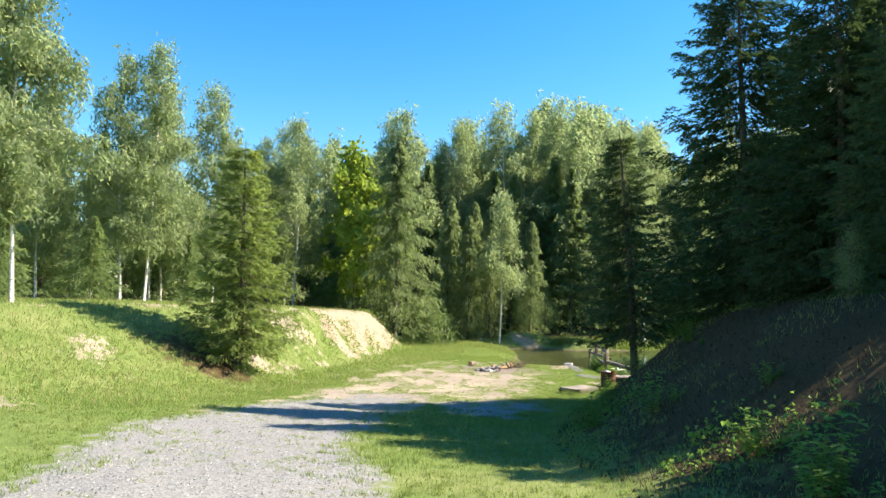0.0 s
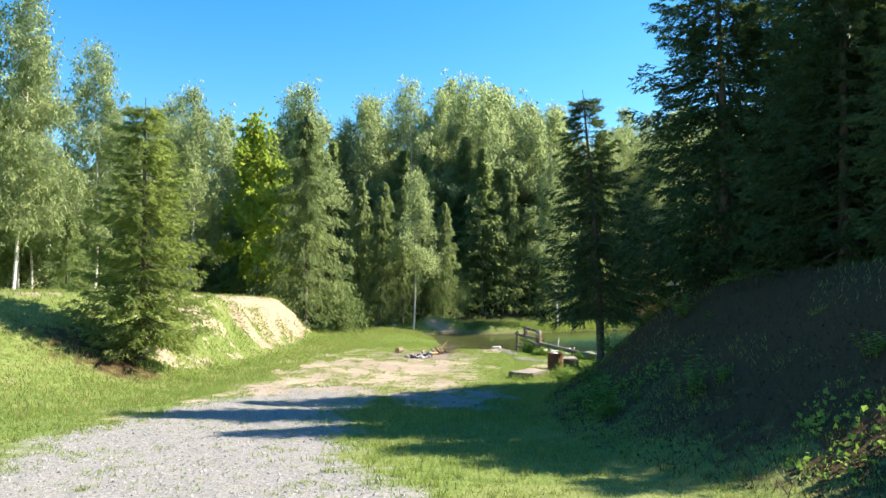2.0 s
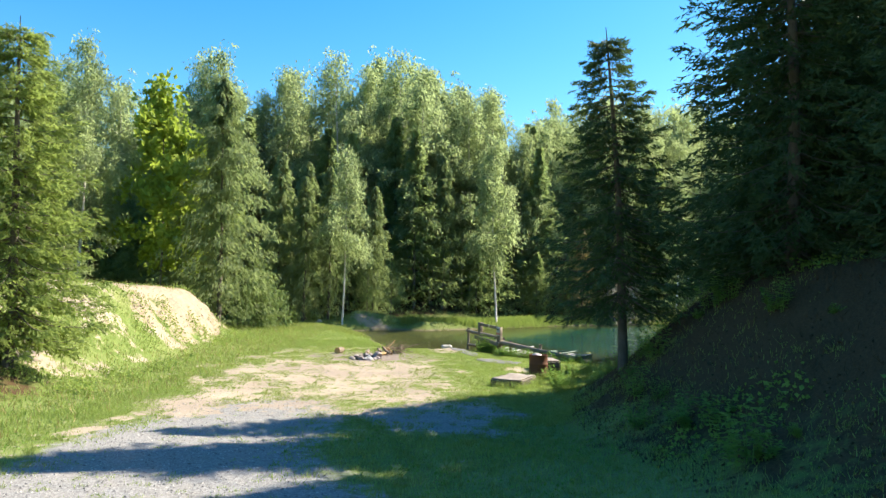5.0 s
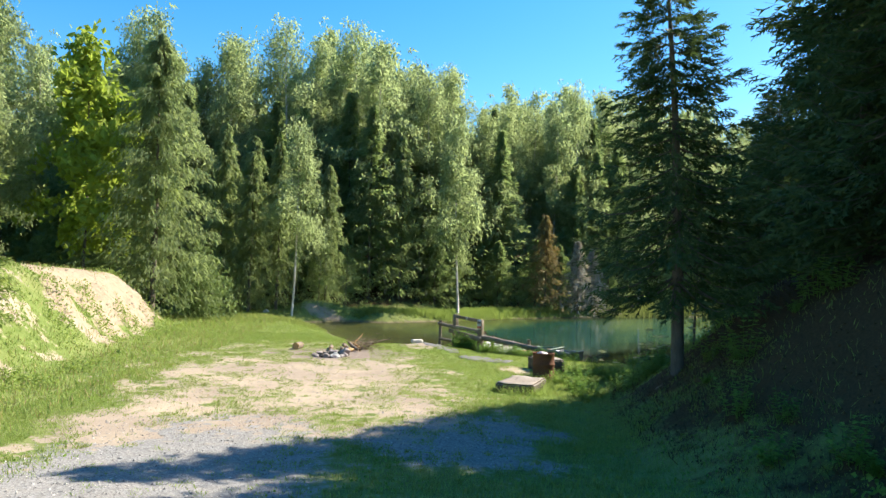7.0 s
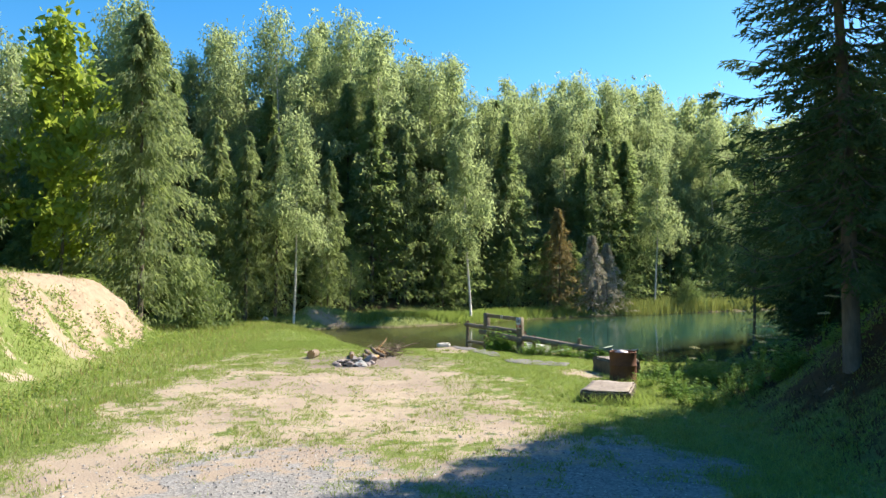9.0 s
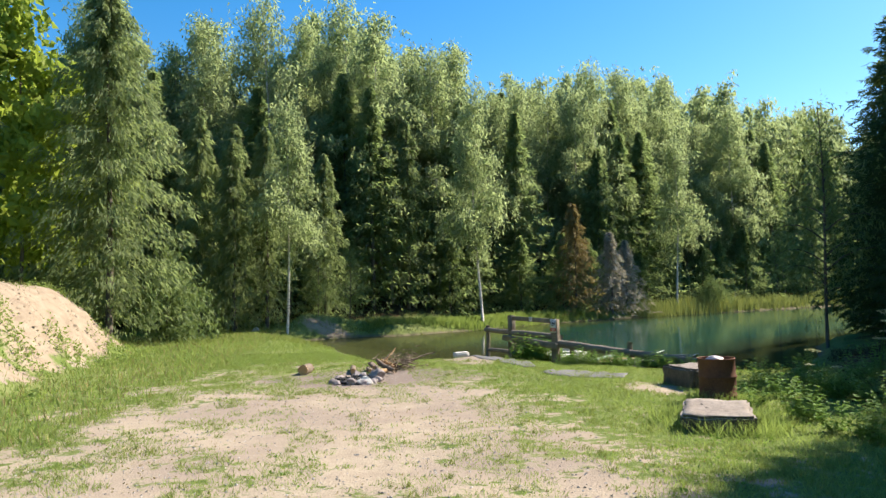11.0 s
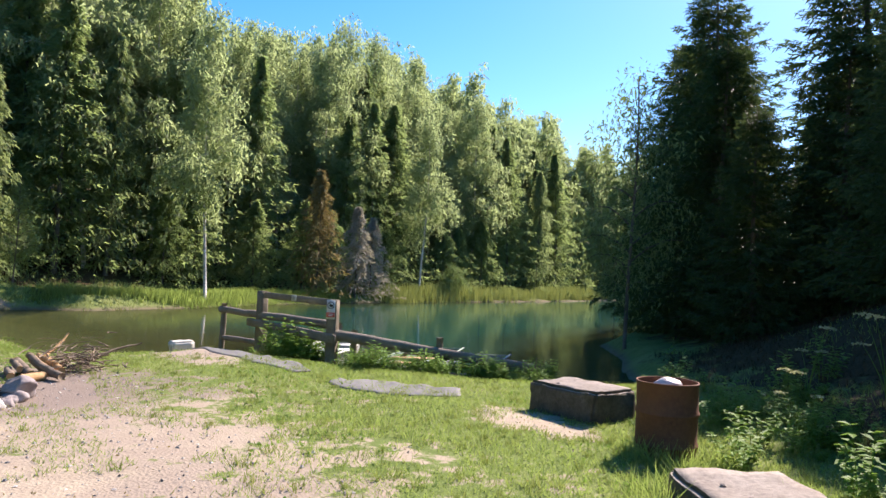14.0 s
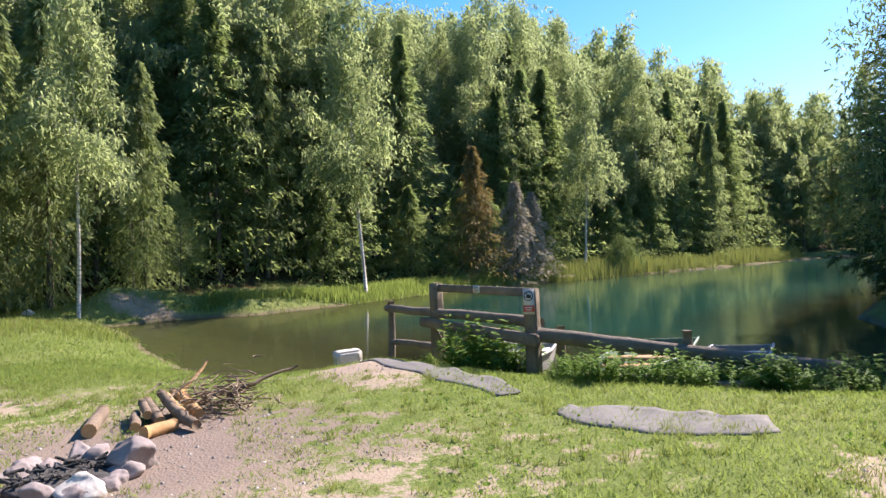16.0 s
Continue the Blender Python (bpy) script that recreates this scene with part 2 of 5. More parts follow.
def water_material():
    m, n, l, b = material("pond_water", 0.04)
    b.inputs["IOR"].default_value = 1.33
    a = noise_node(n, l, 0.08, 3, 0.5)
    w = noise_node(n, l, 2.2, 3, 0.6, stretch=(1, 1.6, 1))
    bump(n, l, b, w, 0.16, 0.03)
    at = n.new("ShaderNodeAttribute")
    at.attribute_name = "shallow"
    deepc = ramp(n, l, a, [(0.35, (0.012, 0.058, 0.045)), (0.7, (0.028, 0.092, 0.066))])
    l.new(mix(n, l, calc(n, l, "MULTIPLY", at.outputs["Fac"], 1.3), deepc, (0.062, 0.066, 0.036)), b.inputs["Base Color"])
    g = n.new("ShaderNodeBsdfTransparent")
    g.inputs[0].default_value = (0.62, 0.72, 0.52, 1)
    ms = n.new("ShaderNodeMixShader")
    l.new(at.outputs["Fac"], ms.inputs[0])
    l.new(b.outputs[0], ms.inputs[1])
    gl = n.new("ShaderNodeMixShader")
    gl.inputs[0].default_value = 0.75
    l.new(b.outputs[0], gl.inputs[1])
    l.new(g.outputs[0], gl.inputs[2])
    l.new(gl.outputs[0], ms.inputs[2])
    l.new(ms.outputs[0], n["Material Output"].inputs["Surface"])
    return m


M_WATER = water_material()


# ---- mesh helpers ----
rng = np.random.default_rng(7)


def mesh_of(name, V, F, mats, smooth=False, index=None):
    """A mesh from arrays: V (n, 3), F (m, 3 or 4)."""
    V, F = np.asarray(V, np.float32), np.asarray(F, np.int32)
    me = bpy.data.meshes.new(name)
    me.vertices.add(len(V))
    me.vertices.foreach_set("co", V.ravel())
    k = F.shape[1]
    me.loops.add(F.size)
    me.loops.foreach_set("vertex_index", F.ravel())
    me.polygons.add(len(F))
    me.polygons.foreach_set("loop_start", np.arange(0, F.size, k, dtype=np.int32))
    me.polygons.foreach_set("use_smooth", np.full(len(F), smooth))
    for mat in mats:
        me.materials.append(mat)
    if index is not None:
        me.polygons.foreach_set("material_index", np.asarray(index, np.int32))
    me.update(calc_edges=True)
    return me


def part(name, me, mat, parent, label=""):
    """Links a bmesh or mesh as one mesh object under a thing or a part."""
    if isinstance(me, bmesh.types.BMesh):
        d = bpy.data.meshes.new(name)
        me.to_mesh(d)
        me.free()
        me = d
    if mat:
        me.materials.clear()
        me.materials.append(mat)
    ob = new(name, me)
    ob.parent = parent
    return tagged(ob, label)


def thing(name, at=(0, 0, 0), rz=0.0, label="", category="", group="", kind=""):
    e = new(name)
    e.matrix_basis = pose(*at, 0, 0, rz)
    e.empty_display_size = 0.1
    return tagged(e, label, category, group, kind)


def tube(points, radii, sides=6, cap=True):
    """Vertices and quads of a tube along points."""
    P = np.asarray(points, float)
    n = len(P)
    T = np.gradient(P, axis=0)
    T /= np.linalg.norm(T, axis=1)[:, None] + 1e-9
    ref = np.where(np.abs(T[:, 2:3]) > 0.9, np.array([[1.0, 0, 0]]), np.array([[0, 0, 1.0]]))
    U = np.cross(T, ref)
    U /= np.linalg.norm(U, axis=1)[:, None] + 1e-9
    W = np.cross(T, U)
    a = np.linspace(0, 2 * np.pi, sides, endpoint=False)
    R = np.asarray(radii, float)[:, None, None]
    V = P[:, None, :] + R * (np.cos(a)[None, :, None] * U[:, None, :] + np.sin(a)[None, :, None] * W[:, None, :])
    i = np.arange(n - 1)[:, None] * sides
    j = np.arange(sides)[None, :]
    F = np.stack([i + j, i + (j + 1) % sides, i + sides + (j + 1) % sides, i + sides + j], -1).reshape(-1, 4)
    V = V.reshape(-1, 3)
    if cap:
        ends = []
        for s in range(0, sides - 2, 2):
            ends.append([0, s + 1, s + 2, (s + 3) % sides])
            o = (n - 1) * sides
            ends.append([o, o + (s + 3) % sides, o + s + 2, o + s + 1])
        F = np.vstack([F, np.array(ends)])
    return V, F


class Pile:
    """Gathers pieces into one mesh."""
    def __init__(self):
        self.V, self.F, self.n = [], [], 0

    def add(self, V, F):
        self.V.append(np.asarray(V, float))
        self.F.append(np.asarray(F, int) + self.n)
        self.n += len(V)

    def mesh(self, name, mats, smooth=False):
        return mesh_of(name, np.vstack(self.V), np.vstack(self.F), mats, smooth)


def leaves(centres, size, rg, droop=0.0, aspect=1.6, fold=0.25):
    """Small pointed leaves, two triangles each, turned at random round their centres."""
    n = len(centres)
    d = rg.normal(size=(n, 3))
    d[:, 2] -= droop
    d /= np.linalg.norm(d, axis=1)[:, None]
    s = np.cross(d, rg.normal(size=(n, 3)))
    s /= np.linalg.norm(s, axis=1)[:, None] + 1e-9
    up = np.cross(d, s)
    sz = (size * rg.uniform(0.6, 1.4, n))[:, None]
    a = centres - d * sz * aspect * 0.5
    b = centres + d * sz * aspect * 0.5
    mid = centres - up * sz * fold
    V = np.stack([a, mid + s * sz * 0.5, b, mid - s * sz * 0.5], 1).reshape(-1, 3)
    i = np.arange(n)[:, None] * 4
    return V, i + np.array([[0, 1, 2, 3]])


# ---- the lie of the land ----
POND = [(-4.3, 41.2), (-3.4, 38.5), (-2.7, 35.9), (-2.2, 33.7), (-1.5, 31.4), (-0.8, 29.4), (-0.2, 28.6), (0.5, 28.3), (1.3, 28.9), (2.4, 29.3), (3.3, 27.8), (4.1, 26.4), (4.8, 25.3), (5.8, 24.2), (7.1, 23.4), (8.5, 23.3),
        (9.9, 25.2), (11.4, 26.8), (13.2, 29.6), (16.3, 31.9), (22.9, 35.7), (35.4, 43.5), (50.9, 54.5), (66.5, 67.7), (63.5, 73.9), (49.5, 68.8), (35.5, 61.7), (23.8, 56.5), (16.9, 53.5), (13.8, 51.9), (8.4, 48.8), (3.8, 44.7), (0.2, 42.2), (-1.5, 42.7), (-3.1, 42.1)]
FAR_SHORE = [(-46.2, 38.9), (-19.1, 41.1), (-6.1, 42.5), (-1.5, 42.7), (3.8, 44.7), (8.4, 48.8), (13.8, 51.9), (23.8, 56.5), (35.5, 61.7), (49.5, 68.8), (63.5, 73.9), (100.8, 84.1), (171.0, 103.7)]
LEFT_FOOT = [(-6, -60), (-6, -12), (-5.2, -4.0), (-5.4, 3.0), (-5.8, 9.0), (-6.6, 14.0), (-7.7, 20.0), (-8.0, 25.0), (-8.2, 28.0), (-8.4, 31.0), (-9.3, 34.0), (-10.6, 36.2), (-13.9, 37.9), (-23.0, 41.1), (-46.2, 42.8)]
RIGHT_FOOT = [(14, -60), (11.4, -10), (7.9, -3.0), (5.2, 2.0), (4.3, 5.5), (3.7, 11.0), (4.2, 14.5), (5.8, 18.3), (7.4, 21.0), (9.0, 23.6), (12.2, 26.2), (14.0, 29.1), (17.1, 31.3), (23.7, 34.9), (36.1, 42.7), (51.7, 53.7), (68.1, 66.2), (139.8, 88.1)]
GRAVEL = [(9.5, -16), (5.0, -8), (1.9, -2.2), (-0.6, 3.0), (-2.0, 8.0), (-2.2, 12.5)]
BASE_Y = [-200, -40, -8, -3, 1.3, 4.9, 9.9, 12, 16, 25, 28, 34, 50, 300]
BASE_Z = [6, 3.3, 2.0, 1.6, 1.34, 0.96, 0.50, 0.42, 0.34, 0.33, 0.32, 0.40, 0.6, 1.0]


def to_line(X, Y, line):
    """Distance to a polyline, and the side (positive to its left)."""
    best = np.full(X.shape, 1e9)
    side = np.zeros(X.shape)
    for (x0, y0), (x1, y1) in zip(line[:-1], line[1:]):
        dx, dy = x1 - x0, y1 - y0
        t = np.clip(((X - x0) * dx + (Y - y0) * dy) / (dx * dx + dy * dy), 0, 1)
        ex, ey = X - x0 - t * dx, Y - y0 - t * dy
        d = np.hypot(ex, ey)
        s = np.where(dx * (Y - y0) - dy * (X - x0) > 0, 1.0, -1.0)
        near = d < best
        side = np.where(near, s, side)
        best = np.where(near, d, best)
    return best, side


def in_poly(X, Y, poly):
    r = np.zeros(X.shape, bool)
    for (x0, y0), (x1, y1) in zip(poly, poly[1:] + poly[:1]):
        cross = ((y0 > Y) != (y1 > Y)) & (X < (x1 - x0) * (Y - y0) / (y1 - y0 + 1e-12) + x0)
        r ^= cross
    return r


def smooth(t):
    t = np.clip(t, 0, 1)
    return t * t * (3 - 2 * t)


def wave(X, Y, f, seed=0.0):
    """Cheap smooth unevenness from a few turned sine waves, about -1 to 1."""
    s = 0
    for k in range(5):
        a = 1.3 * k + seed
        g = f * (1 + 0.43 * k)
        s = s + np.sin((X * math.cos(a) + Y * math.sin(a)) * g + 2.1 * k + seed * 5) / (1 + 0.5 * k)
    return s / 2.6


def pond_distance(X, Y):
    d, _ = to_line(X, Y, POND + POND[:1])
    return np.where(in_poly(X, Y, POND), -d, d)


def land(X, Y):
    """Height of the ground, with the pond's bed."""
    X, Y = np.asarray(X, float), np.asarray(Y, float)
    z = np.interp(Y, BASE_Y, BASE_Z)
    d, s = to_line(X, Y, LEFT_FOOT)
    d = d * s
    width = np.interp(Y, [-5, 6, 12, 17, 21, 31, 35, 39], [12, 11, 8.5, 5.5, 3.4, 2.8, 3.2, 5])
    top = np.interp(Y, [-30, -5, 8, 20, 32, 38, 44], [3.2, 3.2, 3.1, 3.0, 2.6, 2.6, 2.5])
    k = smooth(d / width) * smooth((50 - Y) / 7)
    k_left = k
    z = z * (1 - k) + np.maximum(z, top) * k
    d, s = to_line(X, Y, RIGHT_FOOT)
    d = -d * s
    top = np.interp(Y, [-30, 0, 8, 14, 18, 24, 32], [5.0, 4.2, 3.6, 3.3, 2.5, 1.9, 2.4])
    k = smooth((d + 0.4) / np.interp(Y, [0, 8, 12, 15, 20, 30], [6.5, 5.4, 4.8, 5.0, 6.5, 8]))
    z = z * (1 - k) + np.maximum(z, top) * k
    d, s = to_line(X, Y, FAR_SHORE)
    d = d * s
    hill = smooth((X + 20) / 19)
    far = 0.25 + 0.05 * np.clip(d, 0, 5) + np.clip(d - 4, 0, 34) * (0.04 + 0.24 * hill + 0.12 * smooth((X - 6) / 24))
    z = np.where(d > 0, np.maximum(z * (1 - smooth(d / 3)), far), z)
    crumble = k_left * (1 - k_left) * 4 * smooth((Y - 21) / 3) * smooth((34.5 - Y) / 3)
    z = z + crumble * (0.21 * wave(X, Y, 1.9, 5.0) + 0.10 * wave(X, Y, 5.5, 2.5))
    red = np.exp(-(((X + 3.3) / 1.9) ** 2 + ((Y - 43.3) / 0.9) ** 2))
    z = z + 1.1 * red
    p = pond_distance(X, Y)
    steep = np.where((X > 8.7) & (Y < 50) & (Y < X + 20), 0.55, 0.20) + 0.45 * smooth((Y - 40.5 - np.maximum(X, 0) * 0.3) / 1.5)
    shore = np.where(p > 0, 0.015 + steep * p, -np.minimum(1.8, 0.16 * -p))
    z = np.where(p < 6, np.minimum(z, shore), z)
    return z + np.where(p > 0.5, 0.035 * wave(X, Y, 1.1) + 0.012 * wave(X, Y, 4.3, 1.0), 0.0)


def gz(x, y):
    return float(land(np.array([x]), np.array([y]))[0])


def masks(X, Y):
    """Where gravel, bare earth, sand, forest litter and mud lie, 0 to 1 with 0.5 at their edges."""
    w1, w2 = wave(X, Y, 0.9, 2.0), wave(X, Y, 2.7, 4.0)
    d, s = to_line(X, Y, GRAVEL)
    half = np.interp(Y, [-16, -8, -2, 3, 8, 12.5], [4, 3.1, 1.75, 2.0, 1.9, 1.7])
    gravel = 0.5 + (half - d) * 0.45 + 0.13 * w1 + 0.10 * w2
    d2 = np.hypot((X - 1.4) / 1.5, (Y - 12.2) / 2.0)
    gravel = np.maximum(gravel, 0.5 + (1 - d2) * 0.5 + 0.2 * w2)
    e = np.hypot((X + 1.6 + 0.12 * (Y - 18)) / 3.3, (Y - 18.8) / 6.3)
    dirt = 0.5 + (1 - e) * 0.42 + 0.12 * w1 + 0.14 * w2
    dirt = np.maximum(dirt, 0.5 + (1 - np.hypot((X + 1.1) / 1.8, (Y - 23.4) / 2.0)) * 0.5)
    dirt = np.maximum(dirt, 0.5 + (1 - np.hypot((X - 1.5) / 0.7, (Y - 26.9) / 1.7)) * 0.6 + 0.1 * w2)
    dirt = np.maximum(dirt, 0.5 + (1 - np.hypot((X - 3.9) / 0.45, (Y - 20.3) / 0.9)) * 0.5)
    dirt = np.maximum(dirt, 0.5 + (1 - np.hypot((X + 3.6) / 0.9, (Y - 13) / 5.0)) * 0.4 + 0.25 * w2)
    dl, sl = to_line(X, Y, LEFT_FOOT)
    dl = dl * sl
    dirt = np.where(dl > 0.2, np.maximum(dirt, 0.44 + (wave(X, Y, 1.0, 11.0) - 0.62) * 0.5), dirt)
    dirt = np.where((dl > 0.4) & (dl < 4.5) & (Y > 17) & (Y < 29), np.maximum(dirt, 0.45 + (wave(X, Y, 1.7, 11.0) - 0.20) * 0.5), dirt)
    dirt = dirt - 0.4 * smooth((13.0 - Y) / 3) * (gravel > 0.5)
    soot = 0.5 + (1 - np.hypot((X + 1.0) / 2.4, (Y - 23.5) / 1.5)) * 0.5 + 0.15 * w2
    face = 0.5 + np.minimum(dl - 0.5, 3.3 - dl) * 0.5
    along = np.minimum((Y - 24.4) / 2.6, (33.6 - Y) / 2.2)
    sand = np.minimum(face, 0.5 + along * 0.35) + 0.26 * w2 + 0.16 * w1 - 0.08 * np.clip(24 - Y, 0, 3)
    sand = np.maximum(sand, 0.68 - np.hypot((X + 3.3) / 2.0, (Y - 42.6) / 0.9) * 0.3 + 0.1 * w2)
    df, sf = to_line(X, Y, FAR_SHORE)
    df = df * sf
    litter = 0.5 + (df - 5.0 + 2.4 * smooth((X - 6) / 6)) * 0.15 + 0.1 * w2
    dr, sr = to_line(X, Y, RIGHT_FOOT)
    dr = -dr * sr
    litter = np.maximum(litter, 0.5 + (dr - 0.6) * 0.25 + 0.14 * w2)
    bare = 0.5 + (1 - np.hypot((X + 9.2) / 1.8, (Y - 13.4) / 1.4)) * 0.35 + 0.1 * w2
    litter = np.maximum(litter, bare)
    mud = 0.5 - (pond_distance(X, Y) - 0.12) * 0.9
    return {"gravel": gravel, "dirt": dirt, "sand": sand, "litter": litter, "mud": mud, "soot": soot}


def spaced(lo, hi, step, reach):
    """Grid lines: even in the middle, ever wider towards the horizon."""
    out = list(np.arange(lo, hi + 1e-6, step))
    g, a, b = step, lo, hi
    while b < reach:
        g *= 1.22
        a -= g
        b += g
        out = [a] + out + [b]
    return np.array(out)


def build_ground():
    gx, gy = spaced(-20, 16, 0.2, 1800), spaced(-10, 58, 0.2, 1800)
    X, Y = np.meshgrid(gx, gy)
    Z = land(X, Y)
    V = np.stack([X, Y, Z], -1).reshape(-1, 3)
    nx, ny = len(gx), len(gy)
    i = (np.arange(ny - 1)[:, None] * nx + np.arange(nx - 1)[None, :]).ravel()
    F = np.stack([i, i + 1, i + nx + 1, i + nx], -1)
    me = mesh_of("ground", V, F, [M_GROUND], True)
    for name, a in masks(X, Y).items():
        me.attributes.new(name, "FLOAT", "POINT").data.foreach_set("value", np.clip(a, 0, 1).ravel().astype(np.float32))
    tagged(new("ground", me), "grassy clearing with gravel drive and bare sandy earth", "ground", kind="structure")


build_ground()


def build_water():
    gx, gy = np.arange(-9, 130, 0.5), np.arange(20, 136, 0.5)
    X, Y = np.meshgrid(gx, gy)
    p = pond_distance(X, Y)
    nx, ny = len(gx), len(gy)
    i = (np.arange(ny - 1)[:, None] * nx + np.arange(nx - 1)[None, :]).ravel()
    F = np.stack([i, i + 1, i + nx + 1, i + nx], -1)
    keep = (p.ravel()[F] < 1.0).any(1)
    V = np.stack([X, Y, np.zeros_like(X)], -1).reshape(-1, 3)
    used = np.unique(F[keep])
    remap = np.full(len(V), -1)
    remap[used] = np.arange(len(used))
    me = mesh_of("water", V[used], remap[F[keep]], [M_WATER], True)
    sh = np.clip(1.0 + np.minimum(p, 0) / np.interp(X, [-2, 4, 9], [15.0, 9.0, 5.0]) - 0.02 * np.clip(X - 3, 0, 50), 0, 1).ravel()[used]
    me.attributes.new("shallow", "FLOAT", "POINT").data.foreach_set("value", sh.astype(np.float32))
    tagged(new("water", me), "calm turquoise green pond water", "water", kind="structure")


build_water()


# ---- trees ----
def spruce_mesh(rg, height, spread, whorls, per, twigs, needles, skirt=0.5, young=False, thin=0.0, needle=0.045, lean=0.0, taper=0.85):
    """Trunk and needle-covered boughs of a spruce: whorls of drooping branches with side twigs."""
    wood, green = Pile(), Pile()
    hz = np.linspace(0, height, 9)
    r0 = height * 0.012 + 0.02
    bend = np.stack([0.06 * np.sin(hz * 0.5 + lean), 0.05 * np.cos(hz * 0.6), hz], -1)
    bend[:, :2] -= bend[0, :2]
    wood.add(*tube(bend, r0 * (1 - hz / height) ** 0.8 + 0.008, 7))
    tw_a, tw_d, tw_l = [], [], []
    for w in range(whorls):
        f = (w + rg.uniform(-0.3, 0.3)) / whorls
        z = skirt + (height - skirt - 0.15) * max(0.0, f)
        k = 1 - (z - skirt) / (height - skirt)
        low = min(1.0, 0.72 + 0.28 * (1 - k) * 6)
        for b in range(per):
            if rg.random() < thin:
                continue
            L = (spread * k ** taper * low + 0.12) * rg.uniform(0.72, 1.18)
            a = 2 * math.pi * (b + rg.uniform(-0.35, 0.35)) / per + w * 0.9
            s = np.linspace(0, 1, 5)
            fall = (0.30 + 0.25 * k) * L
            out = np.stack([np.cos(a) * s * L, np.sin(a) * s * L, z + fall * (-1.5 * s ** 1.2 + 1.15 * s ** 2.6) + 0.22 * (1 - k) * L * s], -1)
            out[:, :2] += np.array([np.interp(z, hz, bend[:, 0]), np.interp(z, hz, bend[:, 1])])
            wood.add(*tube(out, (0.008 + 0.012 * k * L / spread) * (1.05 - s) + 0.002, 3, False))
            n = max(4, int(twigs * (0.35 + 0.65 * L / spread)))
            t = np.sort(rg.uniform(0.12, 1.0, n))
            base = np.stack([np.interp(t, s, out[:, c]) for c in range(3)], -1)
            sgn = np.where(np.arange(n) % 2 == 0, 1.0, -1.0)
            fan = rg.uniform(0.45, 1.15, n) * sgn * (1.05 - 0.75 * t)
            ang = a + fan
            drop = rg.uniform(-0.55, 0.08, n) - 0.25 * k
            d = np.stack([np.cos(ang), np.sin(ang), drop], -1)
            d /= np.linalg.norm(d, axis=1)[:, None]
            tw_a.append(base)
            tw_d.append(d)
            tw_l.append((0.16 + 0.30 * (1.08 - t)) * (0.5 + 0.6 * L / spread) * spread / 1.7 * rg.uniform(0.7, 1.3, n))
    A, D, Ln = np.vstack(tw_a), np.vstack(tw_d), np.concatenate(tw_l)
    n = len(A)
    side = np.cross(D, np.array([[0, 0, 1.0]]))
    side /= np.linalg.norm(side, axis=1)[:, None] + 1e-9
    up = np.cross(side, D)
    V, F = [], []
    q = np.arange(needles)
    f = (q + 0.5) / needles
    for k in range(needles):
        roll = k * 2.4 + rg.uniform(0, 6.28, n)
        o = A + D * (Ln * f[k])[:, None]
        r = side * np.cos(roll)[:, None] + up * np.sin(roll)[:, None]
        ln = (needle * rg.uniform(0.8, 1.5, n))[:, None]
        tip = o + r * ln + D * ln * 1.3
        w = D * (Ln / needles * 0.75 + 0.006)[:, None]
        V.append(np.stack([o - w, o + w, tip], 1).reshape(-1, 3))
    V = np.vstack(V)
    green.add(V, np.arange(len(V)).reshape(-1, 3))
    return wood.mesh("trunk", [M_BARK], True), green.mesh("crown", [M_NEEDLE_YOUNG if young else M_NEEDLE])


def far_spruce_mesh(rg, height, spread, n, droopy=False, gaps=0.1, fine=1.0):
    """A spruce or larch of the far wood: tiers of hanging sprays, ragged at the rim."""
    wood = Pile()
    hz = np.linspace(0, height, 5)
    wood.add(*tube(np.stack([0.1 * np.sin(hz * 0.3), 0.08 * np.cos(hz * 0.4) - 0.08, hz], -1), height * 0.010 * (1 - hz / height) + 0.012, 6))
    u = rg.random(n) ** 0.75
    z = height * (0.05 + 0.95 * u)
    k = 1 - u
    tier = np.floor(z / (0.55 if not droopy else 0.7))
    a = (np.floor(rg.random(n) * 7) + 0.5 * (tier % 2)) * 2 * math.pi / 7 + rg.normal(0, 0.16, n) + np.sin(tier * 5.3) * 2
    rim = spread * (k ** (0.6 if droopy else 0.95) * 1.08 + 0.03) * (0.72 + 0.42 * np.sin(tier * 3.7 + np.round(a * 7 / 6.28) * 1.9))
    r = rim * rg.random(n) ** 0.55
    C = np.stack([np.cos(a) * r, np.sin(a) * r, z - 0.30 * r + 0.12 * r * r / spread], -1)
    C = C[rg.random(n) > gaps]
    m = len(C)
    out = C.copy()
    out[:, 2] = 0
    out /= np.linalg.norm(out, axis=1)[:, None] + 1e-6
    d = out * rg.uniform(0.5, 1.0, (m, 1)) + rg.normal(0, 0.32, (m, 3)) - np.array([[0, 0, 1.0 if droopy else 0.45]])
    d /= np.linalg.norm(d, axis=1)[:, None]
    s = np.cross(d, rg.normal(size=(m, 3)))
    s /= np.linalg.norm(s, axis=1)[:, None] + 1e-9
    ln = fine * rg.uniform(0.25, 0.6, (m, 1)) * (0.5 + 0.5 * height / 16)
    w = ln * 0.13
    V = np.stack([C - s * w, C + s * w, C + d * ln], 1)
    F = np.arange(3 * m).reshape(-1, 3)
    return wood, V.reshape(-1, 3), F


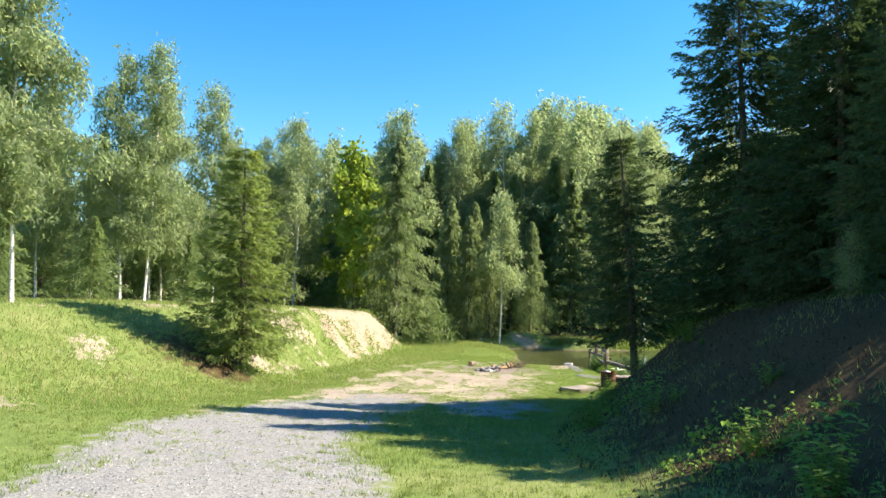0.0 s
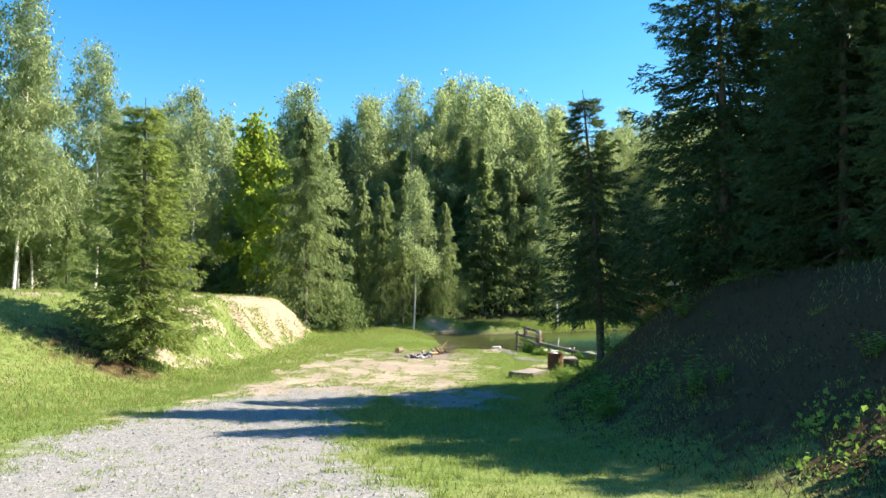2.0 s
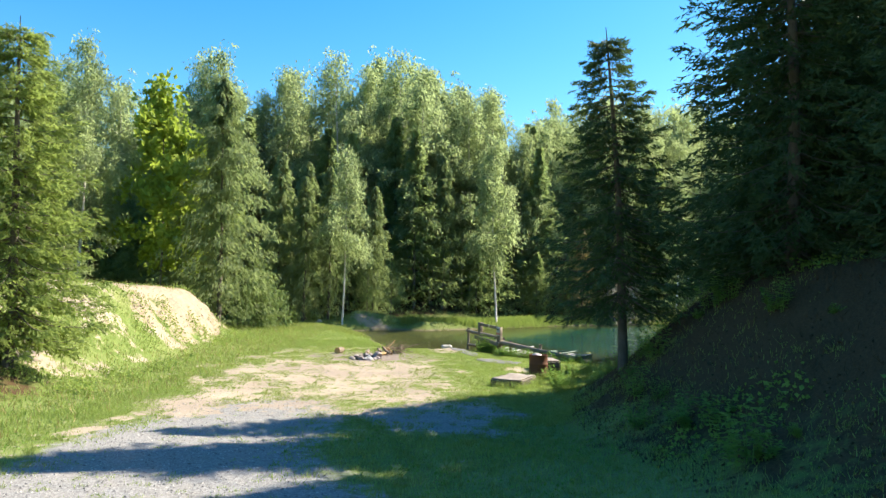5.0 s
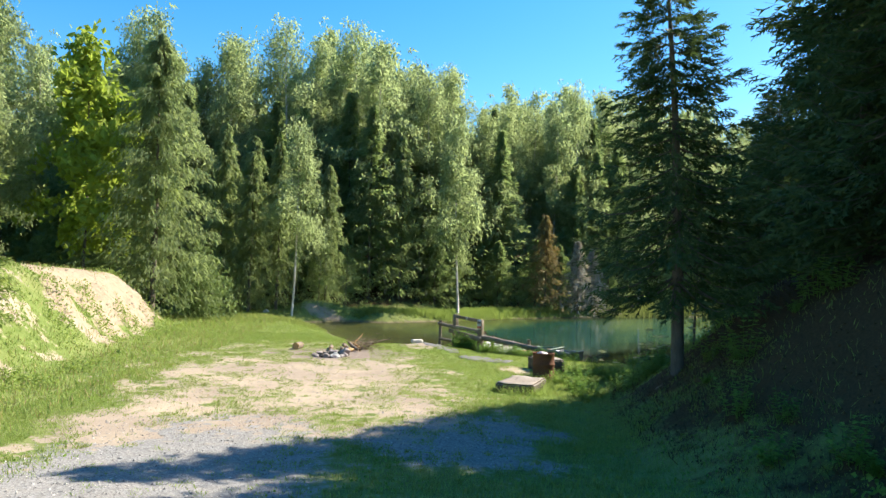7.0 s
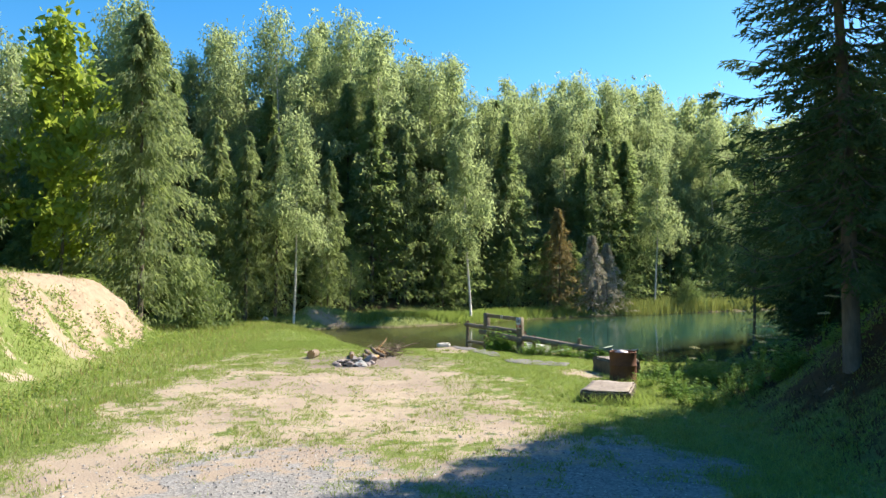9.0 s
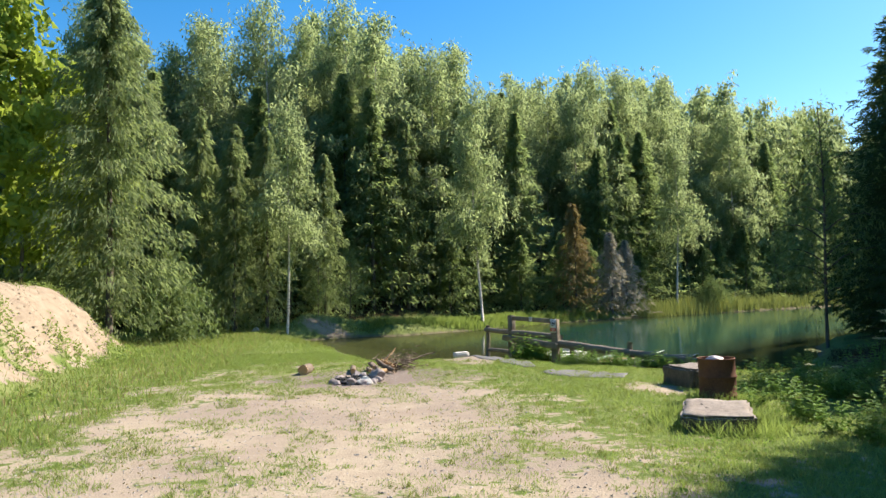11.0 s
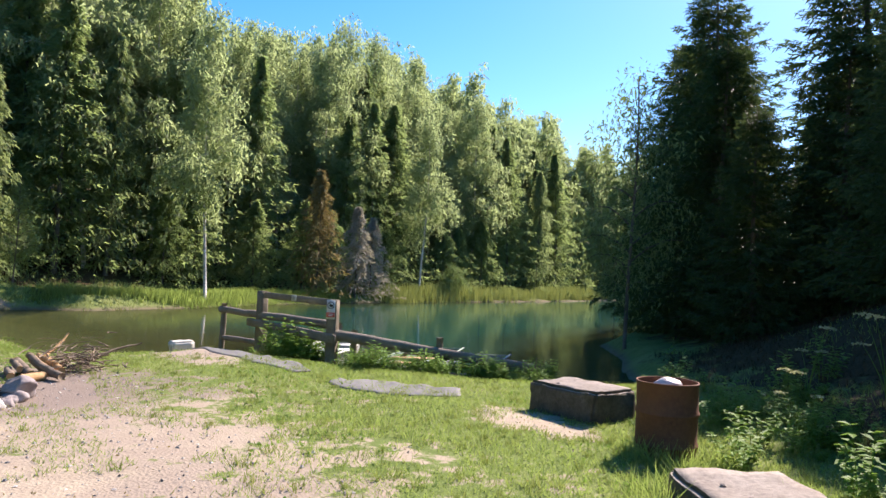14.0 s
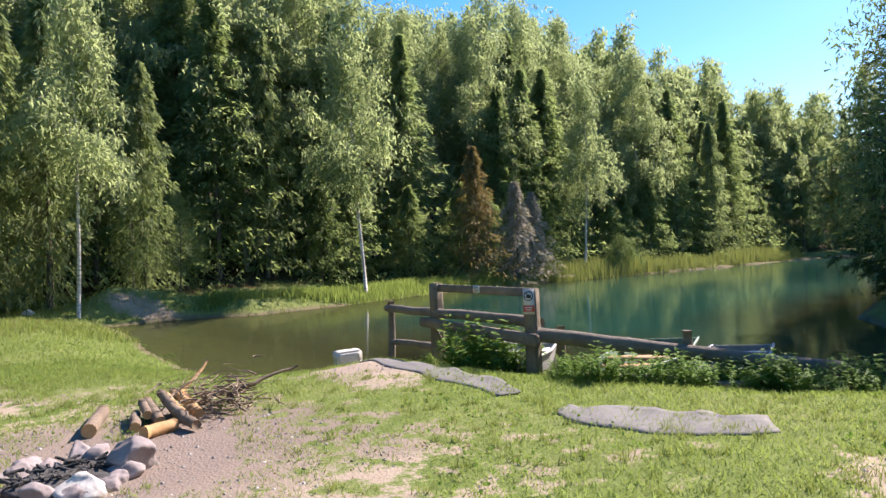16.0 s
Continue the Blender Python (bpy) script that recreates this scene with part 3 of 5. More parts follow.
def slivers(C, size, rg):
    """Hanging leafy strands: one narrow triangle each."""
    n = len(C)
    d = rg.normal(0, 0.55, (n, 3)) - np.array([[0, 0, 0.75]])
    d /= np.linalg.norm(d, axis=1)[:, None]
    s = np.cross(d, rg.normal(size=(n, 3)))
    s /= np.linalg.norm(s, axis=1)[:, None] + 1e-9
    ln = (size * rg.uniform(0.5, 1.5, n))[:, None]
    V = np.stack([C - s * ln * 0.17, C + s * ln * 0.17, C + d * ln], 1)
    return V.reshape(-1, 3), np.arange(3 * n).reshape(-1, 3)


def birch_mesh(rg, height, spread, n, leaf=0.17, bare=0.32, bark=None, crown_mat=None, lean=0.0, broad=False):
    """Slender white trunk, rising limbs and hanging leafy sprays in uneven clumps."""
    wood = Pile()
    hz = np.linspace(0, height, 10)
    bx = 0.02 * height * np.sin(hz / height * 3 + lean) * 0.6 + lean * 0.04 * hz
    by = 0.015 * height * np.sin(hz / height * 4 + 2 * lean + 1) - 0.015 * height * math.sin(2 * lean + 1)
    bx -= bx[0]
    line = np.stack([bx, by, hz], -1)
    wood.add(*tube(line, height * 0.0052 * (1 - hz / height) ** 0.9 + 0.014, 7))
    ends, wts = [], []
    limbs = int(16 + height)
    for b in range(limbs):
        f = bare + (1 - bare) * (b + rg.uniform(0, 0.8)) / limbs
        z = f * height
        k = min(1.0, (1 - f) * 1.6 + 0.09) * min(1.0, 0.55 + (f - bare) * 3.2)
        L = spread * k * rg.uniform(0.65, 1.2)
        a = rg.uniform(0, 2 * math.pi)
        s = np.linspace(0, 1, 5)
        root = np.array([np.interp(z, hz, bx), np.interp(z, hz, by), z])
        arm = root + np.stack([np.cos(a) * s * L, np.sin(a) * s * L, L * (0.95 * s - 0.75 * s ** 2.4)], -1)
        wood.add(*tube(arm, 0.022 * (1.05 - s) * (0.5 + 0.5 * k) + 0.004, 3, False))
        for q in np.linspace(0.3, 1.0, 4):
            ends.append([np.interp(q, s, arm[:, c]) for c in range(3)])
            wts.append(0.5 + L)
    ends.append([bx[-1], by[-1], height])
    wts.append(1.0)
    E, W = np.array(ends), np.array(wts)
    E = np.repeat(E, 4, 0) + rg.normal(0, 0.42, (4 * len(E), 3)) * (0.5 + 0.12 * spread)
    W = np.repeat(W, 4) * rg.uniform(0.15, 1.6, len(E))
    pick = rg.choice(len(E), n, p=W / W.sum())
    clump = rg.normal(0, 1, (n, 3)) * np.array([[0.24, 0.24, 0.20]]) * (0.55 + 0.11 * spread)
    hang = rg.exponential(0.36, n) * 0.9
    C = E[pick] + clump
    C[:, 2] -= hang
    if broad:
        V, F = leaves(C, leaf, rg, droop=0.8, aspect=1.5)
    else:
        V, F = slivers(C, leaf, rg)
    return wood.mesh("trunk", [bark or M_BIRCH_BARK], True), mesh_of("crown", V, F, [crown_mat or M_BIRCH])


KINDS = {}


def tree(kind, x, y, rz=0.0, scale=1.0, sink=0.05, tilt=(0, 0)):
    """Stands a tree of a kind at a place: the first one carries the meshes, the rest share them."""
    label, category, group, make = TREES[kind]
    m = Matrix.LocRotScale((x, y, gz(x, y) - sink), Euler((radians(tilt[0]), radians(tilt[1]), radians(rz))), (scale,) * 3)
    if kind in KINDS:
        return copy_thing(KINDS[kind], Matrix.LocRotScale((x, y, gz(x, y) - sink), Euler((radians(tilt[0]), radians(tilt[1]), radians(rz))), (scale / KINDS[kind].scale[0],) * 3))
    trunk, crown = make()
    t = thing(category.replace(" ", "_"), label=label, category=category, group=group)
    part("trunk", trunk, None, t)
    part("crown", crown, None, t)
    t.matrix_basis = m
    KINDS[kind] = t
    return t


def conifer(mat, *a, **k):
    wood, V, F = far_spruce_mesh(np.random.default_rng(a[0]), *a[1:], **k)
    return wood.mesh("trunk", [M_BARK], True), mesh_of("crown", V, F, [mat])


def R(s):
    return np.random.default_rng(s)


TREES = {
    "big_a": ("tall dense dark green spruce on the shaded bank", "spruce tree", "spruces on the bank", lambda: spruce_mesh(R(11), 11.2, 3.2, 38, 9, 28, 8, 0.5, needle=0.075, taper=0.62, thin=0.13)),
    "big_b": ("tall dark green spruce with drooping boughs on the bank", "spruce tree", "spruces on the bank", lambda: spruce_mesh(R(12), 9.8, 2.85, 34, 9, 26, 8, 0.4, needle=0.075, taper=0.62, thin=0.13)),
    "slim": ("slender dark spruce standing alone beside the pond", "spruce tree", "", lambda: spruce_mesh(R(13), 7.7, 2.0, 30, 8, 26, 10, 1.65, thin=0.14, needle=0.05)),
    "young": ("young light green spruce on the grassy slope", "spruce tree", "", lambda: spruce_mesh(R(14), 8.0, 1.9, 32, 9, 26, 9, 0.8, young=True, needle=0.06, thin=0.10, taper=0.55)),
    "birch_a": ("tall birch with pale grey-green leaves and white trunk", "birch tree", "birches of the wood", lambda: birch_mesh(R(21), 21, 4.2, 20000, leaf=0.29, bare=0.2)),
    "birch_b": ("tall slender birch with pale grey-green leaves", "birch tree", "birches of the wood", lambda: birch_mesh(R(22), 20, 3.8, 18000, leaf=0.29, bare=0.22, lean=0.4)),
    "birch_c": ("tall broad birch with pale leaves and forked limbs", "birch tree", "birches of the wood", lambda: birch_mesh(R(23), 20.5, 4.5, 20000, leaf=0.29, bare=0.18, lean=-0.3)),
    "birch_far": ("distant birch on the wooded hillside", "birch tree", "birches of the hillside", lambda: birch_mesh(R(24), 20, 4.3, 8000, leaf=0.47, bare=0.2)),
    "birch_far_b": ("distant slender birch on the wooded hillside", "birch tree", "birches of the hillside", lambda: birch_mesh(R(26), 21, 4.0, 8000, leaf=0.47, bare=0.22, lean=0.2)),
    "birch_shore": ("slim birch with a bright white trunk by the water", "birch tree", "birches on the shore", lambda: birch_mesh(R(25), 13, 2.1, 12000, leaf=0.21, bare=0.34, lean=0.5)),
    "far_spruce": ("green spruce at the edge of the wood, needles lightened", "spruce tree", "spruces of the wood", lambda: conifer(M_FAR_SPRUCE_LIT, 31, 16, 3.9, 16000, fine=0.8)),
    "far_spruce_b": ("narrow green spruce of the wood, needles lightened", "spruce tree", "spruces of the wood", lambda: conifer(M_FAR_SPRUCE_LIT, 32, 18, 3.7, 14000, gaps=0.12, fine=0.8)),
    "bush_spruce": ("low bushy spruce under the birches", "spruce tree", "undergrowth spruces", lambda: conifer(M_FAR_SPRUCE_LIT, 33, 7, 3.3, 10000, fine=0.85)),
    "larch": ("large drooping larch with soft grey-green needles", "larch tree", "", lambda: conifer(M_LARCH, 34, 16.5, 4.0, 44000, droopy=True, gaps=0.24, fine=0.62)),
    "larch_b": ("slender light green larch beside a birch", "larch tree", "larches of the wood", lambda: conifer(M_LARCH, 35, 13, 2.0, 14000, droopy=True, gaps=0.15, fine=0.75)),
    "maple": ("maple with large bright yellow-green leaves", "maple tree", "", lambda: birch_mesh(R(41), 15, 3.8, 5200, leaf=0.30, bare=0.2, bark=M_BARK, crown_mat=M_MAPLE, broad=True)),
    "willow": ("rounded grey-green willow bush at the wood's edge", "bush", "bushes by the wood", lambda: birch_mesh(R(42), 4.2, 2.2, 6000, leaf=0.22, bare=0.05, bark=M_BARK, crown_mat=M_BUSH)),
    "sapling": ("young leafy birch sapling beside the dark trees", "sapling", "saplings", lambda: birch_mesh(R(43), 6.5, 1.5, 5000, leaf=0.12, bare=0.2, bark=M_BARK, crown_mat=M_BUSH)),
    "dead": ("small dead spruce with bare grey twigs", "dead spruce", "dead spruces on the far shore", lambda: conifer(M_DEAD, 36, 6.5, 2.4, 5200, gaps=0.15, fine=0.9)),
    "rusty": ("half-dead spruce with browned needles", "dead spruce", "dead spruces on the far shore", lambda: conifer(M_RUSTY, 37, 10, 3.0, 9000, gaps=0.15, fine=0.9)),
}

# single trees that stand out
tree("slim", 5.45, 13.5, 0, 0.97, 0.05, (2.2, -3.2))
tree("young", -8.75, 14.6, 0, 1.06)
for kind, x, y, rz, s in (("big_a", 8.2, 11.6, 0, 0.84), ("big_b", 9.8, 8.9, 70, 0.82), ("big_b", 10.5, 15.6, 150, 0.95), ("big_b", 12.2, 10.2, 200, 0.98), ("big_b", 10.7, 6.6, 260, 0.62),
                          ("big_a", 12.8, 16.4, 100, 0.95), ("big_a", 15.0, 14.0, 30, 1.15), ("big_b", 17.2, 16.6, 20, 1.10), ("big_a", 12.4, 13.2, 310, 1.05), ("big_a", 13.2, 6.4, 15, 0.66), ("big_b", 11.6, 4.4, 110, 0.48),
                          ("big_b", 13.8, 2.6, 10, 0.62), ("big_a", 12.4, 0.4, 80, 0.42), ("big_b", 15.3, 1.0, 150, 0.73), ("big_a", 12.0, -2.5, 210, 0.35), ("big_b", 11.0, 2.0, 300, 0.36), ("big_b", 15.6, 9.0, 40, 1.10),
                          ("big_b", 12.4, 17.9, 20, 0.90), ("big_b", 16.6, 21.1, 120, 0.82), ("big_b", 13.6, 21.2, 50, 0.72), ("big_b", 15.4, 23.8, 170, 0.7), ("big_a", 13.2, 24.6, 240, 0.48),
                          ("big_a", 14.6, 26.6, 220, 0.70), ("big_b", 16.8, 24.3, 10, 1.04), ("big_a", 15.9, 28.1, 80, 0.91), ("big_b", 17.3, 30.3, 140, 0.99), ("big_a", 19.7, 31.4, 200, 0.95), ("big_b", 22.5, 34.1, 20, 0.99)):
    tree(kind, x, y, rz, s)
tree("sapling", 12.2, 27.6, 0, 1.1)
tree("sapling", 9.0, 4.6, 90, 0.2)
tree("larch", -10.6, 34.6, 0, 0.80)
tree("willow", -9.3, 37.0, 0, 0.85)
tree("maple", -14.6, 36.4, 0, 0.85)
for x, y in ((-25.2, 28.8), (-27.5, 30.3), (-23.4, 30.4), (-29.9, 34.2)):
    tree("bush_spruce", x, y, x * 11, 1.1, 0.1)
for x, y, k, s in ((68.1, 69.3, "far_spruce", 1.0), (70.4, 72.4, "birch_far", 1.0), (66.6, 76.3, "birch_far_b", 1.0), (71.2, 67.7, "far_spruce", 1.1), (68.1, 65.4, "bush_spruce", 1.3), (65.0, 62.3, "far_spruce", 0.9), (73.6, 74.7, "birch_far", 1.1)):
    tree(k, x, y, x * 7, s, 0.1)
tree("birch_shore", -5.1, 41.3, 0, 0.85)
tree("larch_b", -6.3, 43.0, 0, 0.78)
tree("larch_b", -7.7, 41.9, 30, 0.72)
tree("larch_b", -9.4, 42.6, 250, 0.85)
tree("sapling", -2.3, 44.0, 20, 0.6)
tree("sapling", -3.9, 44.4, 140, 0.75)
tree("larch_b", -8.3, 45.5, 100, 0.85)
tree("larch_b", -3.6, 45.4, 190, 0.72)
tree("birch_shore", 4.9, 46.2, 200, 1.0)
tree("birch_shore", 20.6, 56.2, 60, 0.95)
tree("rusty", 11.9, 52.0, 0, 0.72)
tree("dead", 14.6, 52.8, 60, 0.85)
tree("dead", 16.0, 53.8, 130, 0.75)
tree("willow", 23.6, 57.0, 60, 0.52)

# the wood round the clearing, row behind row
pick = random.Random(3)


def along(line, s):
    for (x0, y0), (x1, y1) in zip(line[:-1], line[1:]):
        d = math.hypot(x1 - x0, y1 - y0)
        if s <= d:
            u = s / d
            return x0 + (x1 - x0) * u, y0 + (y1 - y0) * u, (y0 - y1) / d, (x1 - x0) / d
        s -= d
    return None


EDGE = [(-35.4, 44.3), (-18.4, 44.5), (-9.2, 47.2), (4.6, 49.4), (9.2, 51.5), (13.8, 53.8), (23.9, 58.8), (35.5, 64.1), (49.5, 71.1), (63.5, 76.2), (75.9, 80.2), (85.2, 74.0), (74.3, 61.5), (60.3, 53.7), (49.4, 49.0)]
for row, (off, step, kinds) in enumerate((
        (1.6, 2.5, ("bush_spruce", "far_spruce", "bush_spruce", "bush_spruce", "larch_b")),
        (3.6, 2.6, ("far_spruce", "birch_b", "far_spruce", "birch_a", "bush_spruce")),
        (6.2, 2.8, ("birch_a", "birch_c", "far_spruce_b", "birch_b", "birch_a", "birch_c", "birch_b")),
        (9.4, 3.1, ("birch_c", "birch_a", "birch_b", "birch_a", "birch_c", "far_spruce_b")),
        (13.5, 3.4, ("birch_far", "birch_far_b", "birch_far_b", "birch_far")),
        (18.5, 3.6, ("birch_far", "birch_far_b", "birch_far", "birch_far_b")),
        (24.0, 3.8, ("birch_far", "birch_far_b", "birch_far_b", "birch_far", "far_spruce_b")))):
    s = row * 1.3
    while True:
        p = along(EDGE, s)
        if p is None:
            break
        x, y, nx, ny = p
        s += step * pick.uniform(0.7, 1.3) * (1.0 if math.hypot(x, y) < 86 else 1.7)
        o = off + pick.uniform(-1.2, 1.2)
        x, y = x + nx * o, y + ny * o
        if x < -14 and row > 4 or x > 74 and row > 3:
            continue
        kind = pick.choice(kinds)
        if math.hypot(x, y - 15) > 62:
            kind = {"birch_a": "birch_far", "birch_b": "birch_far_b", "birch_c": "birch_far"}.get(kind, kind)
        tree(kind, x, y, pick.uniform(0, 360), pick.uniform(0.72, 0.95) * (1.05 if x < 1 else 0.96), 0.1, (pick.uniform(-2, 2), pick.uniform(-2, 2)))
# birches along the plateau
for x, y, k in ((-15.8, 9.6, "birch_a"), (-15.0, 10.4, "birch_b"), (-19.9, 20.5, "birch_b"), (-19.2, 21.4, "birch_a"), (-21.5, 24.4, "birch_c"), (-19.7, 27.6, "birch_a"), (-19.6, 32.4, "birch_a"), (-23.0, 27.1, "birch_b"), (-17.7, 33.6, "birch_b"), (-25.0, 20.1, "birch_c"), (-22.9, 33.4, "birch_a"), (-21.0, 38.0, "birch_c"),
                (-19.4, 13.4, "bush_spruce"), (-18.5, 17.2, "bush_spruce"), (-20.9, 30.2, "bush_spruce"), (-25.5, 26.7, "far_spruce"), (-19.0, 30.2, "bush_spruce"), (-14.3, 39.1, "bush_spruce"), (-20.6, 34.9, "far_spruce"), (-19.0, 24.5, "bush_spruce")):
    tree(k, x, y, pick.uniform(0, 360), pick.uniform(0.68, 0.82) * (0.9 if x > -16 else 0.8), 0.1)
for n in range(22):
    tree("bush_spruce", pick.uniform(-30, -8), pick.uniform(55, 68), pick.uniform(0, 360), pick.uniform(1.0, 1.6), 0.1)
for n in range(26):
    tree(pick.choice(("bush_spruce", "far_spruce")), pick.uniform(-50, -33), pick.uniform(14, 38), pick.uniform(0, 360), pick.uniform(0.8, 1.2), 0.1)
for n in range(34):
    tree(pick.choice(("far_spruce", "bush_spruce", "bush_spruce", "birch_far", "birch_far_b")), pick.uniform(-50, -29), pick.uniform(2, 44), pick.uniform(0, 360), pick.uniform(0.6, 0.8), 0.1)


# ---- shaped pieces ----
def block(sx, sy, sz, bevel=0.01, segs=2, rough=0.0, cuts=0, seed=0):
    """A box standing on z = 0, with eased edges and, if wanted, an uneven surface."""
    bm = bmesh.new()
    bmesh.ops.create_cube(bm, size=1)
    for v in bm.verts:
        v.co = Vector((v.co.x * sx, v.co.y * sy, (v.co.z + 0.5) * sz))
    bmesh.ops.bevel(bm, geom=bm.edges[:], offset=bevel, segments=segs, affect="EDGES")
    if cuts:
        bmesh.ops.subdivide_edges(bm, edges=bm.edges[:], cuts=cuts, use_grid_fill=True)
    if rough:
        off = Vector((seed * 3.1, seed * 1.7, seed * 0.9))
        for v in bm.verts:
            v.co += rough * noise.noise_vector(v.co * 3.5 + off) + 0.4 * rough * noise.noise_vector(v.co * 11 + off)
    for f in bm.faces:
        f.smooth = True
    return bm


def boulder(sx, sy, sz, seed, flat=0.35):
    """An angular stone: a coarse ball cut by a few planes, its lower part flattened."""
    bm = bmesh.new()
    bmesh.ops.create_icosphere(bm, subdivisions=4, radius=0.5)
    rg = random.Random(seed)
    planes = [(Vector((rg.uniform(-1, 1), rg.uniform(-1, 1), rg.uniform(-0.4, 1))).normalized(), rg.uniform(0.27, 0.40)) for _ in range(9)]
    for v in bm.verts:
        for n, d in planes:
            k = v.co.dot(n) - d
            if k > 0:
                v.co -= n * k * 0.92
        v.co += 0.05 * noise.noise_vector(v.co * 4 + Vector((seed, 0, 0))) + 0.02 * noise.noise_vector(v.co * 12 + Vector((seed, 0, 0)))
        v.co.z = max(v.co.z, -flat)
        v.co = Vector((v.co.x * sx, v.co.y * sy, (v.co.z + flat) * sz))
    for f in bm.faces:
        f.smooth = True
    return bm


def pole_mesh(name, a, b, r0, r1, mat, sides=12, wobble=0.015, seed=0, n=10):
    """A round, slightly crooked pole from a to b."""
    rg = np.random.default_rng(seed)
    t = np.linspace(0, 1, n)
    P = np.array(a)[None, :] * (1 - t)[:, None] + np.array(b)[None, :] * t[:, None]
    w = np.cumsum(rg.normal(0, wobble / 3, (n, 3)), 0)
    P = P + (w - w[:1] * (1 - t)[:, None] - w[-1:] * t[:, None])
    V, F = tube(P, (r0 * (1 - t) + r1 * t) * (1 + rg.normal(0, 0.03, n)), sides)
    return mesh_of(name, V, F, [mat], True)


def beam_between(a, b, w, h, mat, name, parent, lift=0.0, over=0.0, seed=0):
    """A sawn beam whose axis runs from a to b."""
    a, b = Vector(a), Vector(b)
    d = b - a
    L = d.length + 2 * over
    bm = block(L, w, h, 0.012, 2, 0.006, 3, seed)
    ob = part(name, bm, mat, parent)
    mid = (a + b) / 2
    ob.matrix_basis = Matrix.LocRotScale(mid - Vector((0, 0, h / 2 - lift)), Euler((0, -math.atan2(d.z, math.hypot(d.x, d.y)), math.atan2(d.y, d.x))), None)
    return ob


# ---- the fence at the landing ----
def build_fence():
    f = thing("wooden_fence", label="weathered wooden fence with square posts and round rails by the pond", category="fence")
    for x, y, top, w, rz in ((3.66, 25.95, 1.33, 0.175, 46), (3.00, 28.36, 1.37, 0.175, 26)):
        g = gz(x, y) - 0.15
        p = part("post", block(w, w, top - g, 0.015, 2, 0.006, 4, x), M_WOOD_POST, f)
        p.matrix_basis = pose(x, y, g, 0, 0, rz)
    for x, y, top, r in ((2.50, 29.75, 1.03, 0.06), (5.10, 24.62, 0.78, 0.06), (4.10, 26.05, 0.78, 0.06)):
        g = gz(x, y) - 0.15
        part("post", pole_mesh("post", (x, y, g), (x + 0.02, y, top), r * 1.1, r, M_WOOD_POST, 10, 0.01, int(x * 10)), None, f)
    beam_between((3.00, 28.36, 1.29), (3.66, 25.95, 1.27), 0.07, 0.12, M_WOOD_GREY, "top_rail", f, 0, -0.09, 2)
    beam_between((2.82, 28.46, 0.72), (3.57, 25.80, 0.66), 0.085, 0.155, M_WOOD_GREY, "front_beam", f, 0, 0.12, 3)
    part("back_rail", pole_mesh("rail", (2.46, 29.82, 0.90), (3.82, 26.05, 0.83), 0.07, 0.085, M_WOOD_GREY, 12, 0.03, 4), None, f)
    part("lower_rail", pole_mesh("rail", (2.50, 29.75, 0.28), (3.02, 28.42, 0.30), 0.055, 0.065, M_WOOD_GREY, 12, 0.02, 5), None, f)
    part("long_rail", pole_mesh("rail", (3.72, 25.90, 0.70), (6.30, 23.34, 0.38), 0.10, 0.08, M_WOOD_GREY, 14, 0.012, 6, 16), None, f, "long round rail with worn bark, sloping down")
    part("ground_log", pole_mesh("rail", (3.75, 25.2, 0.26), (6.1, 22.95, 0.17), 0.07, 0.055, M_WOOD_GREY, 12, 0.05, 7, 12), None, f)
    part("splinter", pole_mesh("splinter", (6.24, 23.38, 0.43), (6.26, 23.39, 0.56), 0.015, 0.004, M_WOOD_GREY, 5, 0.005, 8, 4), None, f)
    brace = part("brace", block(0.05, 0.30, 0.085, 0.01), M_WOOD_POST, f)
    brace.matrix_basis = pose(2.93, 28.26, 0.54, 50, 0, 25)


build_fence()


def disc(r, depth, segs=28, hole=0.0):
    bm = bmesh.new()
    ring = [bm.verts.new((math.cos(a) * r, 0, math.sin(a) * r)) for a in np.linspace(0, 2 * math.pi, segs, endpoint=False)]
    if hole:
        inner = [bm.verts.new((v.co.x * hole / r, 0, v.co.z * hole / r)) for v in ring]
        faces = [bm.faces.new((ring[i], ring[(i + 1) % segs], inner[(i + 1) % segs], inner[i])) for i in range(segs)]
    else:
        faces = [bm.faces.new(ring)]
    out = bmesh.ops.extrude_face_region(bm, geom=faces)
    for v in out["geom"]:
        if isinstance(v, bmesh.types.BMVert):
            v.co.y -= depth
    bmesh.ops.recalc_face_normals(bm, faces=bm.faces[:])
    return bm


